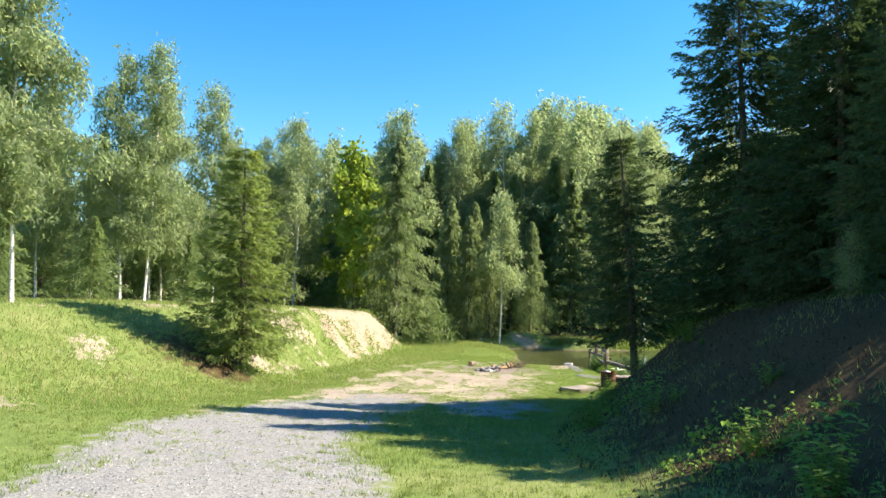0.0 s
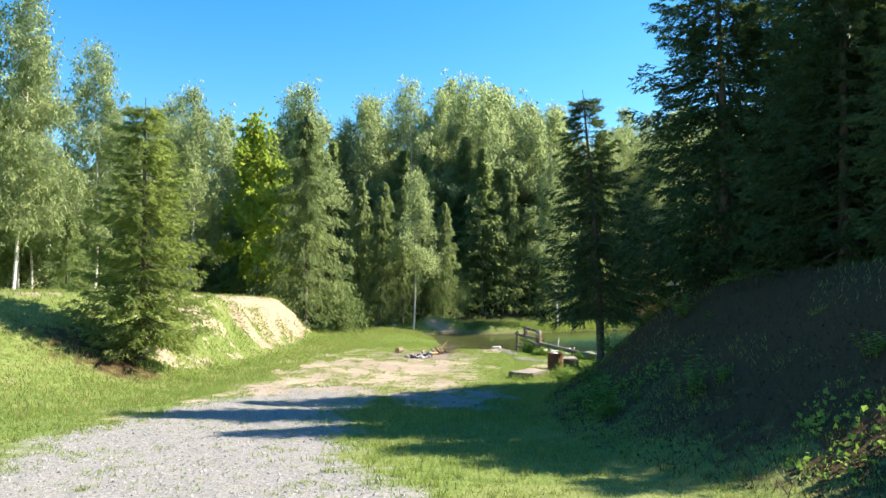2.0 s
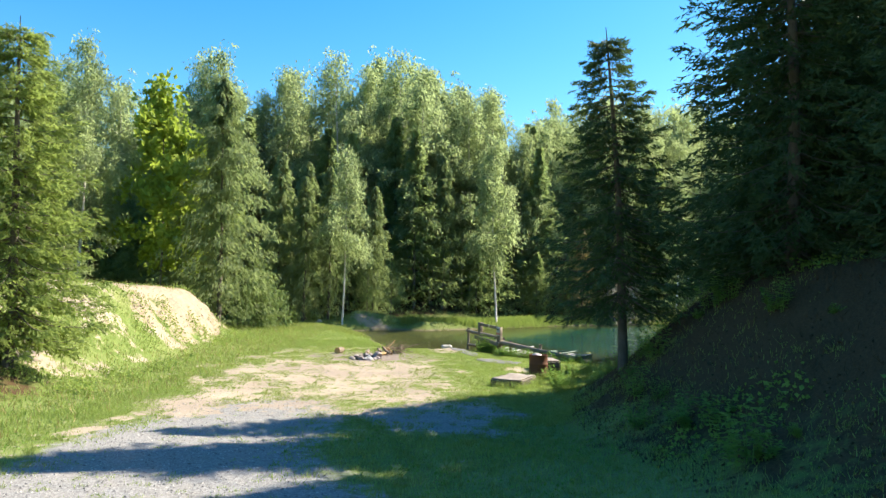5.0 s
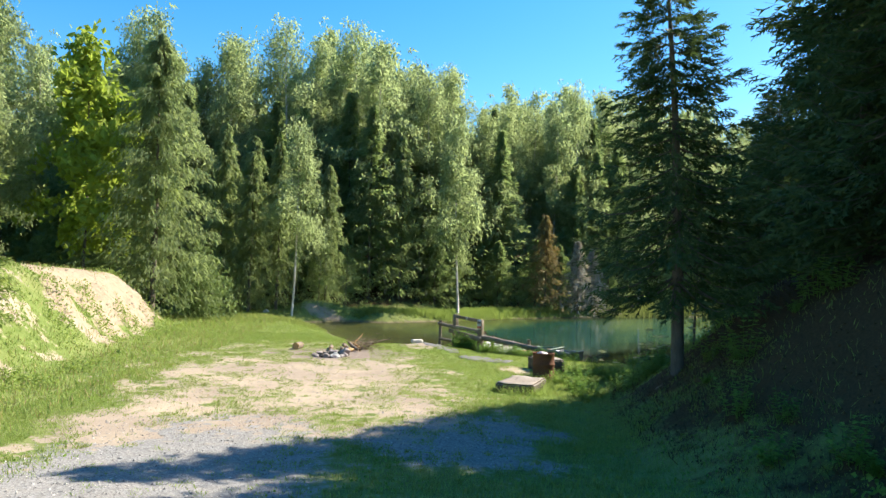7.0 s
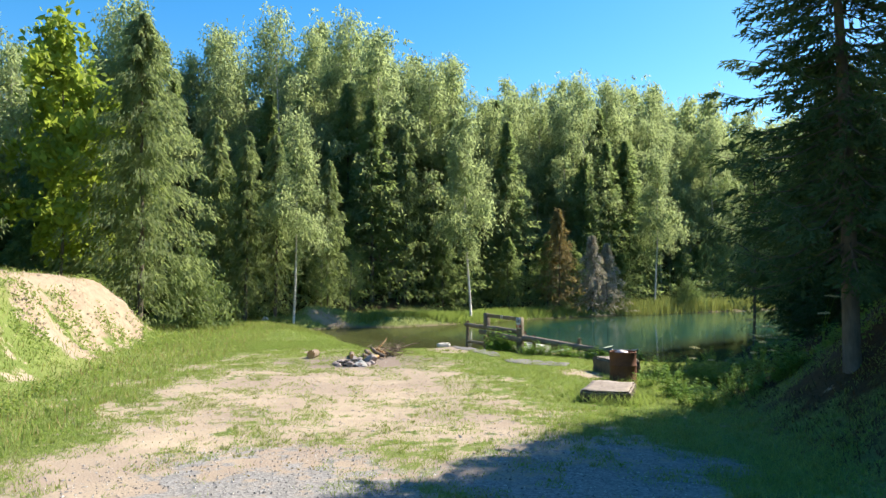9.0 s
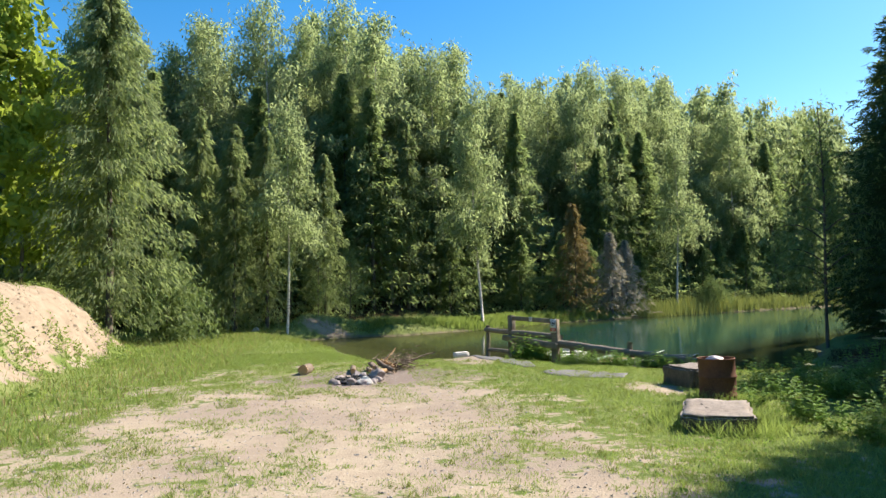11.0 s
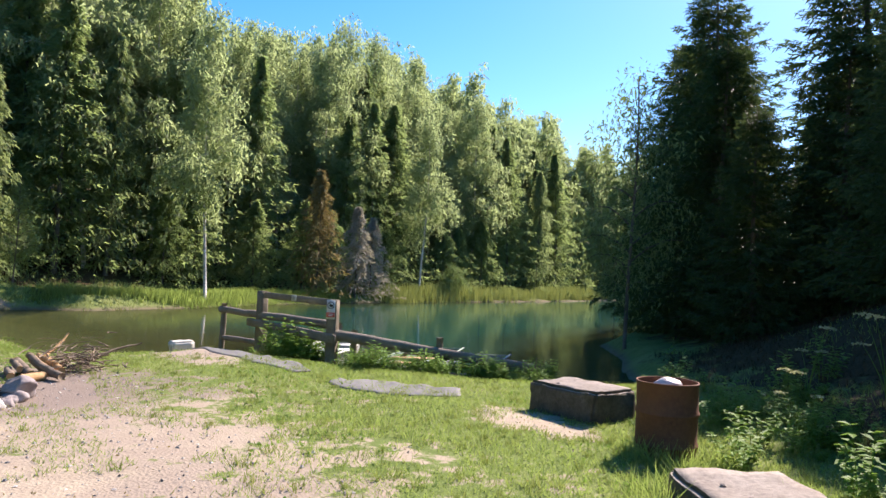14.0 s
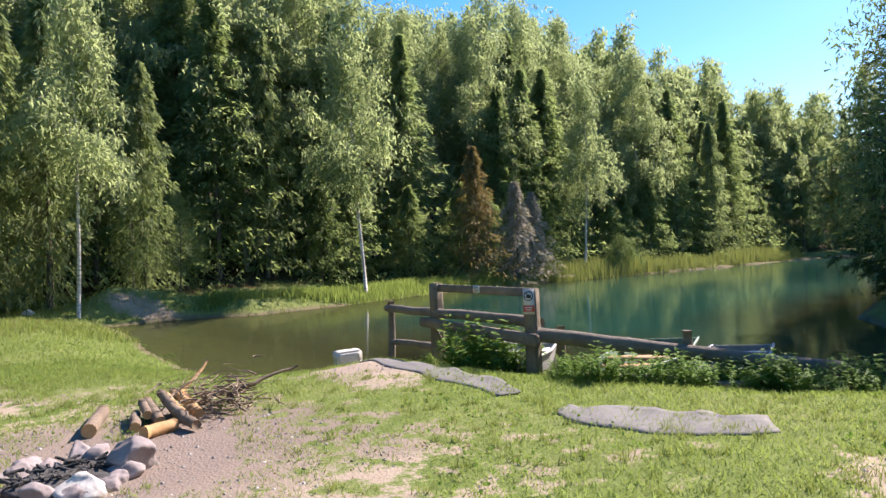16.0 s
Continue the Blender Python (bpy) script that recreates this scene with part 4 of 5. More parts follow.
def build_signs():
    s = thing("prohibition_sign", (3.592, 25.884, 0.985), 316, "white and red prohibition sign nailed to the fence post", "sign")
    s.matrix_basis = pose(3.592, 25.884, 0.985, 0, 0, 316)
    part("board", block(0.16, 0.012, 0.34, 0.004), M_WHITE, s)
    r = part("ring", disc(0.066, 0.004, hole=0.054), M_BLACK, s)
    r.matrix_basis = pose(0, -0.0065, 0.245)
    d = part("figure", disc(0.034, 0.004, 12), M_BLACK, s)
    d.matrix_basis = Matrix.LocRotScale((0.004, -0.0065, 0.24), None, (1.1, 1, 0.75))
    b = part("bar", block(0.115, 0.004, 0.011, 0.001, 1), M_BLACK, s)
    b.matrix_basis = pose(0, -0.0085, 0.245, 0, 45, 0)
    r = part("red_band", block(0.158, 0.004, 0.085, 0.001, 1), M_RED, s)
    r.matrix_basis = pose(0, -0.007, 0.035)
    for k in range(2):
        l = part("text_bar", block(0.11 - 0.03 * k, 0.003, 0.012, 0.001, 1), M_WHITE, s)
        l.matrix_basis = pose(0, -0.010, 0.085 - 0.03 * k)
    n = thing("notice", (3.29, 27.1, 1.24), 285.3, "small white paper notice on the top rail", "sign")
    part("sheet", block(0.17, 0.006, 0.115, 0.002), M_WHITE, n)
    n.matrix_basis = pose(3.289, 27.143, 1.235, 0, 0, 285.3)
    for k in range(3):
        l = part("text_bar", block(0.12 - 0.02 * k, 0.003, 0.008, 0.001, 1), M_BLACK, n)
        l.matrix_basis = pose(0, -0.005, 0.085 - 0.025 * k)


build_signs()


# ---- rusty drum, concrete blocks, pale stone, matting ----
def build_drum():
    d = thing("oil_drum", (4.30, 18.80, gz(4.30, 18.80) - 0.03), 0, "rusty brown cut-down steel drum used for rubbish", "drum")
    R0, H = 0.268, 0.675
    prof = [(R0 - 0.004, 0.0), (R0 + 0.008, 0.008), (R0 + 0.008, 0.02), (R0 - 0.002, 0.03)]
    for c in (0.12, 0.40):
        prof += [(R0, c - 0.03), (R0 + 0.010, c - 0.010), (R0 + 0.012, c), (R0 + 0.010, c + 0.010), (R0, c + 0.03)]
    prof += [(R0, H - 0.02), (R0 + 0.007, H - 0.012), (R0 + 0.007, H), (R0 - 0.006, H), (R0 - 0.006, H - 0.012), (R0 - 0.004, 0.05), (0.001, 0.045)]
    a = np.linspace(0, 2 * math.pi, 56, endpoint=False)
    V = np.array([[(r + 0.003 * math.sin(3 * t + z * 9)) * math.cos(t), (r + 0.003 * math.sin(3 * t + z * 9)) * math.sin(t), z] for r, z in prof for t in a])
    n, k = len(prof), 56
    F = np.array([[i * k + j, i * k + (j + 1) % k, (i + 1) * k + (j + 1) % k, (i + 1) * k + j] for i in range(n - 1) for j in range(k)])
    part("shell", mesh_of("shell", V, F, [M_RUST], True), None, d)
    for i, (x, y, z, s) in enumerate(((-0.06, -0.02, 0.57, 0.22), (0.10, 0.08, 0.53, 0.18), (0.02, -0.12, 0.51, 0.16))):
        bag = part("rubbish_bag", boulder(s * 1.5, s * 1.3, s, 60 + i), M_LITTER, d, "crumpled white and pink plastic bag")
        bag.matrix_basis = pose(x, y, z - 0.02, 10 * i, 8, 40 * i)
    base = part("filling", block(0.42, 0.42, 0.50, 0.12, 3, 0.02, 2), M_LOG, d)
    base.matrix_basis = pose(0, 0, 0.05)


build_drum()


def build_slab(x, y, sx, sy, h, rz, seed, label):
    g = gz(x, y)
    s = thing("concrete_block", (x, y, g - 0.08), rz, label, "concrete block", "concrete blocks by the pond")
    bm = block(sx, sy, h, 0.03, 2, 0.03, 9, seed)
    bm.normal_update()
    for f in bm.faces:
        f.material_index = 1 if f.normal.z > 0.55 else 0
    body = part("body", bm, None, s)
    body.data.materials.append(M_MOSSY)
    body.data.materials.append(M_CONCRETE)
    rg = random.Random(seed)
    for k in range(2):
        c = part("broken_chip", boulder(0.06, 0.045, 0.02, 90 + k), M_CONCRETE, s)
        c.matrix_basis = pose(rg.uniform(-0.3, 0.3) * sx, rg.uniform(-0.3, 0.3) * sy, h - 0.012, 0, 0, rg.uniform(0, 360))


build_slab(3.42, 17.12, 0.82, 1.28, 0.62 - gz(3.42, 17.12), -26, 1, "low weathered concrete block with mossy sides in grass")
build_slab(4.75, 20.5, 0.70, 1.0, 0.68 - gz(4.75, 20.5) + 0.06, 8, 2, "taller mossy concrete block beside the drum")
st = tagged(part("pale_stone", block(0.44, 0.26, 0.30, 0.03, 2, 0.03, 4, 5), M_PALE, None), "squared pale stone block at the water's edge", "stone")
st.matrix_basis = pose(1.55, 28.75, gz(1.55, 28.75) - 0.03, 4, -5, 12)
box = tagged(part("pale_rock", boulder(0.4, 0.32, 0.33, 9), M_PALE, None), "small pale rock at the edge of the wood", "stone")
box.matrix_basis = pose(-6.6, 41.6, gz(-6.6, 41.6) - 0.03)


def build_mat(name, line, widths, seed):
    """A strip of matting that follows the ground, with soft folds and a rolled rim."""
    n, m = 40, 12
    t = np.linspace(0, 1, n)
    s = np.linspace(0, 1, len(line))
    cx, cy, w = (np.interp(t, s, [p[0] for p in line]), np.interp(t, s, [p[1] for p in line]), np.interp(t, s, widths))
    dx, dy = np.gradient(cx), np.gradient(cy)
    L = np.hypot(dx, dy)
    nx, ny = -dy / L, dx / L
    u = np.linspace(-0.5, 0.5, m)
    X = cx[:, None] + nx[:, None] * u * w[:, None] + 0.06 * np.sin(t * 17 + seed)[:, None] * np.abs(u) * 2
    Y = cy[:, None] + ny[:, None] * u * w[:, None]
    Z = land(X, Y) + 0.008 + 0.010 * np.sin(t * 26 + seed)[:, None] * (0.5 + u) + 0.006 * wave(X, Y, 6.0, seed)
    Z[:, -1] += 0.012
    Z[:, 0] -= 0.015
    i = (np.arange(n - 1)[:, None] * m + np.arange(m - 1)[None, :]).ravel()
    ob = part(name, mesh_of(name, np.stack([X, Y, Z], -1).reshape(-1, 3), np.stack([i, i + 1, i + m + 1, i + m], -1), [M_MAT], True), None, None)
    k = ob.modifiers.new("thick", "SOLIDIFY")
    k.thickness = 0.012
    tagged(ob, "grey rubber matting lying in folds along the bank", "matting", "matting strips")


build_mat("ground_matting", [(1.75, 27.6), (2.12, 26.5), (2.36, 25.3), (2.62, 24.1)], [0.45, 0.45, 0.5, 0.3], 0.0)
build_mat("ground_matting", [(2.68, 23.2), (3.1, 22.75), (3.5, 22.35), (4.05, 22.05)], [0.3, 0.75, 0.7, 0.4], 2.0)


# ---- fire place and firewood ----
def build_fire():
    cx, cy = -1.38, 22.95
    f = thing("fire_pit", (cx, cy, gz(cx, cy)), 0, "ring of grey stones round ash and charred sticks", "fire pit")
    rg = random.Random(8)
    for k in range(20):
        a = 2 * math.pi * k / 20 + rg.uniform(-0.12, 0.12)
        s = rg.uniform(0.15, 0.25)
        if k in (1, 17):
            s = 0.38 if k == 1 else 0.32
        r = 0.47 + rg.uniform(-0.05, 0.06)
        st = part("stone", boulder(s * rg.uniform(1.0, 1.4), s, s * rg.uniform(0.7, 1.1), 20 + k), M_PALE if k == 17 else M_STONE, f)
        st.matrix_basis = pose(math.cos(a) * r, math.sin(a) * r, -0.03, 0, rg.uniform(-15, 15), rg.uniform(0, 360))
    part("ash_bed", boulder(1.0, 1.0, 0.14, 77, 0.1), M_ASH, f)
    for k in range(70):
        a = rg.uniform(0, 6.28)
        L = rg.uniform(0.05, 0.20)
        x, y = rg.uniform(-0.27, 0.27), rg.uniform(-0.27, 0.27)
        part("charred_stick", pole_mesh("stick", (x, y, 0.08), (x + L * math.cos(a) * 0.8, y + L * 0.8 * math.sin(a), 0.09 + rg.uniform(-0.03, 0.03)), 0.016, 0.009, M_ASH, 6, 0.01, k, 4), None, f)


build_fire()


def log_thing(a, b, r, seed, label, split=False, group=""):
    P = Vector(a)
    t = thing("log", (a[0], a[1], 0), 0, label, "log", group)
    t.matrix_basis = pose(a[0], a[1], gz(a[0], a[1]))
    d = Vector(b) - P
    za, zb = a[2] + r * 0.92, b[2] + r * 0.92
    part("bark", pole_mesh("bark", (0, 0, za), (d.x, d.y, zb), r, r * 0.94, M_CUT if split else M_LOG, 12, 0.012, seed, 8), None, t)
    for q, z, sgn in ((Vector((0, 0, 0)), za, -1), (Vector((d.x, d.y, 0)), zb, 1)):
        n = Vector((d.x, d.y, zb - za)).normalized() * sgn
        bm = disc(r * 0.93, 0.006, 14)
        c = part("cut_end", bm, M_CUT, t)
        c.matrix_basis = Matrix.Translation(q + Vector((0, 0, z)) + n * 0.004) @ n.to_track_quat("-Y", "Z").to_matrix().to_4x4()


for i, (a, b, r, sp) in enumerate((((-1.06, 24.25, 0), (-1.12, 24.75, 0.02), 0.05, False), ((-0.86, 24.40, 0.0), (-1.04, 24.95, 0.10), 0.058, False), ((-0.66, 24.45, 0.0), (-0.86, 24.95, 0.11), 0.062, True),
                                   ((-0.52, 24.50, 0.02), (-0.68, 25.00, 0.10), 0.05, True), ((-0.94, 23.95, 0), (-0.72, 24.18, 0.0), 0.062, True), ((-0.60, 24.62, 0.09), (-0.80, 25.05, 0.15), 0.045, True), ((-0.98, 24.50, 0.07), (-1.08, 24.90, 0.12), 0.045, False))):
    log_thing(a, b, r, i, "split firewood log with bright orange wood" if sp else "short firewood log with grey-brown bark", sp, "firewood logs")
log_thing((-1.44, 24.25, 0), (-1.48, 25.10, 0), 0.07, 11, "barkless grey log lying on bare earth")
log_thing((-2.58, 24.45, 0), (-2.48, 24.85, 0), 0.12, 12, "short thick log lying beside the fire place")


def build_brush():
    cx, cy = -0.36, 24.85
    b = thing("brushwood_heap", (cx, cy, gz(cx, cy)), 0, "tangled heap of dry branches and twigs by the water", "brushwood")
    rg = np.random.default_rng(4)
    for k in range(160):
        a = rg.uniform(0, 2 * math.pi)
        L = rg.uniform(0.14, 0.46)
        x, y, z = rg.normal(0, 0.22), rg.normal(0, 0.22), abs(rg.normal(0.10, 0.12)) + 0.02
        x, y = x - 0.45 * L * math.cos(a), y - 0.45 * L * math.sin(a)
        s = np.linspace(0, 1, 7)
        curl = rg.uniform(-1.8, 1.8)
        lift = rg.uniform(-0.3, 0.9)
        P = np.stack([x + L * s * np.cos(a + curl * s), y + L * s * np.sin(a + curl * s), z + lift * L * (s - 0.6 * s * s)], -1)
        P[:, 2] = np.maximum(P[:, 2], 0.012)
        r = rg.uniform(0.003, 0.012)
        part("branch", mesh_of("branch", *tube(P, r * (1.1 - 0.8 * s), 5), [M_LOG], True), None, b)
    part("branch", pole_mesh("branch", (-0.15, -0.85, 0.06), (-0.55, 0.1, 0.22), 0.05, 0.045, M_LOG, 10, 0.03, 3), None, b, "thick grey branch")
    part("branch", pole_mesh("branch", (0.1, 0.1, 0.12), (0.85, 0.35, 0.34), 0.03, 0.012, M_LOG, 8, 0.05, 5), None, b, "long upright branch")
    part("branch", pole_mesh("branch", (-0.35, 0.1, 0.2), (-0.1, 0.4, 0.48), 0.02, 0.015, M_CUT, 8, 0.02, 6), None, b, "barkless pale stick")


build_brush()


# ---- boats ----
def build_boat(bow, stern, width, hull_mat, inner_mat, seat_mat, label, seats=2, height=0.36):
    """A flat-bottomed rowing boat: flared sides, square stern, raised narrower bow."""
    bow, stern = Vector(bow), Vector(stern)
    d = bow - stern
    L = d.length
    b = thing("rowing_boat", label=label, category="boat", group="boats at the landing")
    b.matrix_basis = Matrix.LocRotScale((stern.x, stern.y, -0.07), Euler((radians(3), radians(1.5), math.atan2(d.y, d.x))), None)
    n = 14
    t = np.linspace(0, 1, n)
    half = width / 2 * np.interp(t, [0, 0.35, 0.7, 1.0], [0.86, 1.0, 0.95, 0.55])
    sheer = height + 0.03 * t ** 3
    keel = 0.5 * np.clip(t - 0.7, 0, 1) ** 1.5
    rows = []
    for i in range(n):
        x, h, z, k = t[i] * L, half[i], sheer[i], keel[i]
        th = 0.022
        rows.append([(x, -h, z), (x, -h * 0.80, k), (x, h * 0.80, k), (x, h, z), (x, h - th, z), (x, h * 0.80 - th, k + th), (x, -h * 0.80 + th, k + th), (x, -h + th, z)])
    V = np.array(rows).reshape(-1, 3)
    F = [[i * 8 + j, (i + 1) * 8 + j, (i + 1) * 8 + (j + 1) % 8, i * 8 + (j + 1) % 8] for i in range(n - 1) for j in range(8)]
    for o in (0, (n - 1) * 8):
        F += [[o, o + 1, o + 6, o + 7], [o + 1, o + 2, o + 5, o + 6], [o + 2, o + 3, o + 4, o + 5]]
    part("hull", mesh_of("hull", V, np.array(F), [hull_mat]), None, b)
    for o, name in ((0, "transom"), (n - 1, "bow_board")):
        h, z, k = half[o], sheer[o], keel[o]
        x0, x1 = (t[o] * L + 0.005, t[o] * L + 0.03) if o == 0 else (t[o] * L - 0.03, t[o] * L - 0.005)
        q = [(h - 0.023, z + 0.01), (h * 0.8 - 0.023, k + 0.023), (-h * 0.8 + 0.023, k + 0.023), (-h + 0.023, z + 0.01)]
        VV = [(x0, y, zz) for y, zz in q] + [(x1, y, zz) for y, zz in q]
        FF = [[0, 1, 2, 3], [7, 6, 5, 4]] + [[j, (j + 1) % 4 + 0, (j + 1) % 4 + 4, j + 4] for j in range(4)]
        part(name, mesh_of(name, np.array(VV), np.array(FF), [hull_mat]), None, b)
    for sgn in (-1, 1):
        P = np.stack([t * L, sgn * (half + 0.008), sheer + 0.012], -1)
        part("gunwale", mesh_of("gunwale", *tube(P, np.full(n, 0.024), 8), [inner_mat], True), None, b)
    for k in range(seats):
        u = (0.30, 0.60, 0.85)[k]
        w = float(np.interp(u, t, half)) * 2 - 0.10
        s = part("thwart", block(0.30, w, 0.035, 0.008), seat_mat, b)
        s.matrix_basis = pose(u * L, 0, float(np.interp(u, t, sheer)) - 0.035)
    fl = part("floor_boards", block(L * 0.72, width * 0.55, 0.02, 0.005), inner_mat, b)
    fl.matrix_basis = pose(L * 0.40, 0, 0.035)


build_boat((3.6, 26.6), (5.0, 29.0), 1.05, M_BOAT_WHITE, M_BOAT_WHITE, M_BOAT_WHITE, "white painted rowing boat moored behind the fence", 2)
build_boat((4.55, 25.25), (6.6, 27.2), 1.15, M_BOAT_GREEN, M_BOAT_GREEN, M_PLANK, "faded green rowing boat with orange plank seats", 3)
build_boat((5.45, 24.55), (7.05, 25.95), 0.95, M_BOAT_GREY, M_BOAT_GREY, M_BOAT_GREY, "grey metal rowing boat moored at the bank", 2)


# ---- plants ----
def weed_mesh(rg, height, stems, leaf):
    st, C = Pile(), []
    V2, F2, off = [], [], 0
    for k in range(stems):
        a, r = rg.uniform(0, 6.28), rg.uniform(0.02, 0.16)
        h = height * rg.uniform(0.55, 1.1)
        top = np.array([r * 2.2 * math.cos(a), r * 2.2 * math.sin(a), h])
        s = np.linspace(0, 1, 5)
        P = np.stack([r * math.cos(a) + (top[0] - r * math.cos(a)) * s ** 1.5, r * math.sin(a) + (top[1] - r * math.sin(a)) * s ** 1.5, h * s], -1)
        st.add(*tube(P, 0.006 * (1.1 - s), 4, False))
        for z in np.linspace(0.15, 1.0, 9):
            base = np.array([np.interp(z, s, P[:, c]) for c in range(3)])
            for q in range(3):
                b = rg.uniform(0, 6.28)
                ln = leaf * rg.uniform(0.7, 1.3)
                d = np.array([math.cos(b), math.sin(b), rg.uniform(-0.35, 0.4)])
                e = np.array([-math.sin(b), math.cos(b), 0]) * ln * 0.34
                m = base + d * ln * 0.5 + np.array([0, 0, ln * 0.12])
                V2 += [base, m + e, base + d * ln, m - e]
                F2.append([off, off + 1, off + 2, off + 3])
                off += 4
    return st.mesh("stems", [M_WEED]), mesh_of("leaves", np.array(V2), np.array(F2), [M_WEED])


def umbel_parts(rg, owner):
    for k in range(4):
        a = rg.uniform(0, 6.28)
        h = rg.uniform(0.55, 1.0)
        s = np.linspace(0, 1, 5)
        P = np.stack([0.22 * math.cos(a) * s ** 1.6, 0.22 * math.sin(a) * s ** 1.6, h * s], -1)
        stem = part("stem", mesh_of("stem", *tube(P, 0.006 * (1.2 - s), 4, False), [M_WEED]), None, owner)
        fl = []
        for j in range(44):
            b, r = rg.uniform(0, 6.28), 0.085 * math.sqrt(rg.random())
            fl.append(P[-1] + np.array([r * math.cos(b), r * math.sin(b), 0.02 * rg.random() - r * 0.25]))
        part("flower_head", mesh_of("flower_head", *leaves(np.array(fl), 0.022, rg, aspect=1.0), [M_UMBEL]), None, stem)


def scatter_plants():
    rg = np.random.default_rng(15)
    protos = []
    for k, (h, n, lf) in enumerate(((0.42, 8, 0.075), (0.28, 9, 0.065), (0.60, 7, 0.085))):
        e = thing("weed_plant", label="leafy green nettle-like weed on the bank", category="weed", group="weeds on the bank")
        s, l = weed_mesh(np.random.default_rng(50 + k), h, n, lf)
        part("stalk", s, None, e)
        part("foliage", l, None, e)
        protos.append(e)
    used = set()
    spots = []
    for k in range(30):
        t = rg.random()
        spots.append((2.98 + t * 0.6 + rg.normal(0, 0.12), 28.1 - t * 2.1 + rg.normal(0, 0.15), 0.75 + 0.45 * rg.random()))
    for k in range(75):
        t = rg.random()
        spots.append((3.8 + t * 2.6 + rg.normal(0, 0.12), 25.5 - t * 2.3 + rg.normal(0, 0.14), 0.40 + 0.22 * rg.random()))
    for k in range(60):
        t = rg.random()
        spots.append((3.35 + t * 2.8 + rg.normal(0, 0.15), 24.9 - t * 2.0 + rg.normal(0, 0.15), 0.36 + 0.3 * rg.random()))
    for k in range(64):
        spots.append((rg.uniform(4.4, 6.6), rg.uniform(15.2, 19.8), 0.4 + 0.4 * rg.random()))
    for k in range(20):
        spots.append((rg.uniform(5.8, 8.6), rg.uniform(19.0, 22.0), 0.4 + 0.4 * rg.random()))
    for k in range(30):
        y = rg.uniform(-3, 13)
        spots.append((float(np.interp(y, [-3, 2, 5.5, 11, 14.5], [7.6, 5.2, 4.3, 3.9, 4.6])) + rg.uniform(0.4, 3.0), y, 0.5 + 0.6 * rg.random()))
    for x, y, s in spots:
        if math.hypot(x - 4.30, y - 18.80) < 0.62 or math.hypot(x - 3.42, y - 17.12) < 0.95 or math.hypot(x - 4.75, y - 20.5) < 0.95 or gz(x, y) < 0.03:
            continue
        k = int(rg.integers(0, 3))
        m = Matrix.LocRotScale((x, y, gz(x, y) - 0.01), Euler((0, 0, rg.uniform(0, 6.28))), (s,) * 3)
        if k in used:
            copy_thing(protos[k], m)
        else:
            protos[k].matrix_basis = m
            used.add(k)
    u = thing("umbel_plant", label="pale flowering umbel plant on the shaded bank", category="weed", group="umbel plants")
    umbel_parts(np.random.default_rng(70), u)
    first = True
    for x, y, s in ((6.6, 17.6, 1.0), (7.1, 18.4, 1.1), (6.0, 16.5, 0.9), (7.6, 19.6, 1.0), (5.9, 18.6, 0.8), (6.9, 16.2, 1.0)):
        m = Matrix.LocRotScale((x, y, gz(x, y)), Euler((0, 0, s * 40)), (s,) * 3)
        if first:
            u.matrix_basis = Matrix.LocRotScale((x, y, gz(x, y)), Euler((0, 0, s * 40)), None)
            first = False
        else:
            copy_thing(u, m)


scatter_plants()


def blades(name, X, Y, h, w, mat, label, category, bend=0.5, rg=None, rooted=0.01):
    """Thin grass blades, one bent triangle pair each at most, as one sheet of growth."""
    n = len(X)
    Z = land(X, Y) - rooted
    a = rg.uniform(0, 2 * math.pi, n)
    hh = h * rg.uniform(0.5, 1.3, n)
    ww = w * rg.uniform(0.7, 1.3, n)
    b = rg.uniform(0, 2 * math.pi, n)
    lean = bend * rg.random(n) * hh
    r = np.stack([X, Y, Z], -1)
    e = np.stack([np.cos(a) * ww / 2, np.sin(a) * ww / 2, np.zeros(n)], -1)
    tip = r + np.stack([np.cos(b) * lean, np.sin(b) * lean, hh], -1)
    V = np.stack([r - e, r + e, tip], 1).reshape(-1, 3)
    return tagged(new(name, mesh_of(name, V, np.arange(3 * n).reshape(-1, 3), [mat])), label, category, kind="stuff")


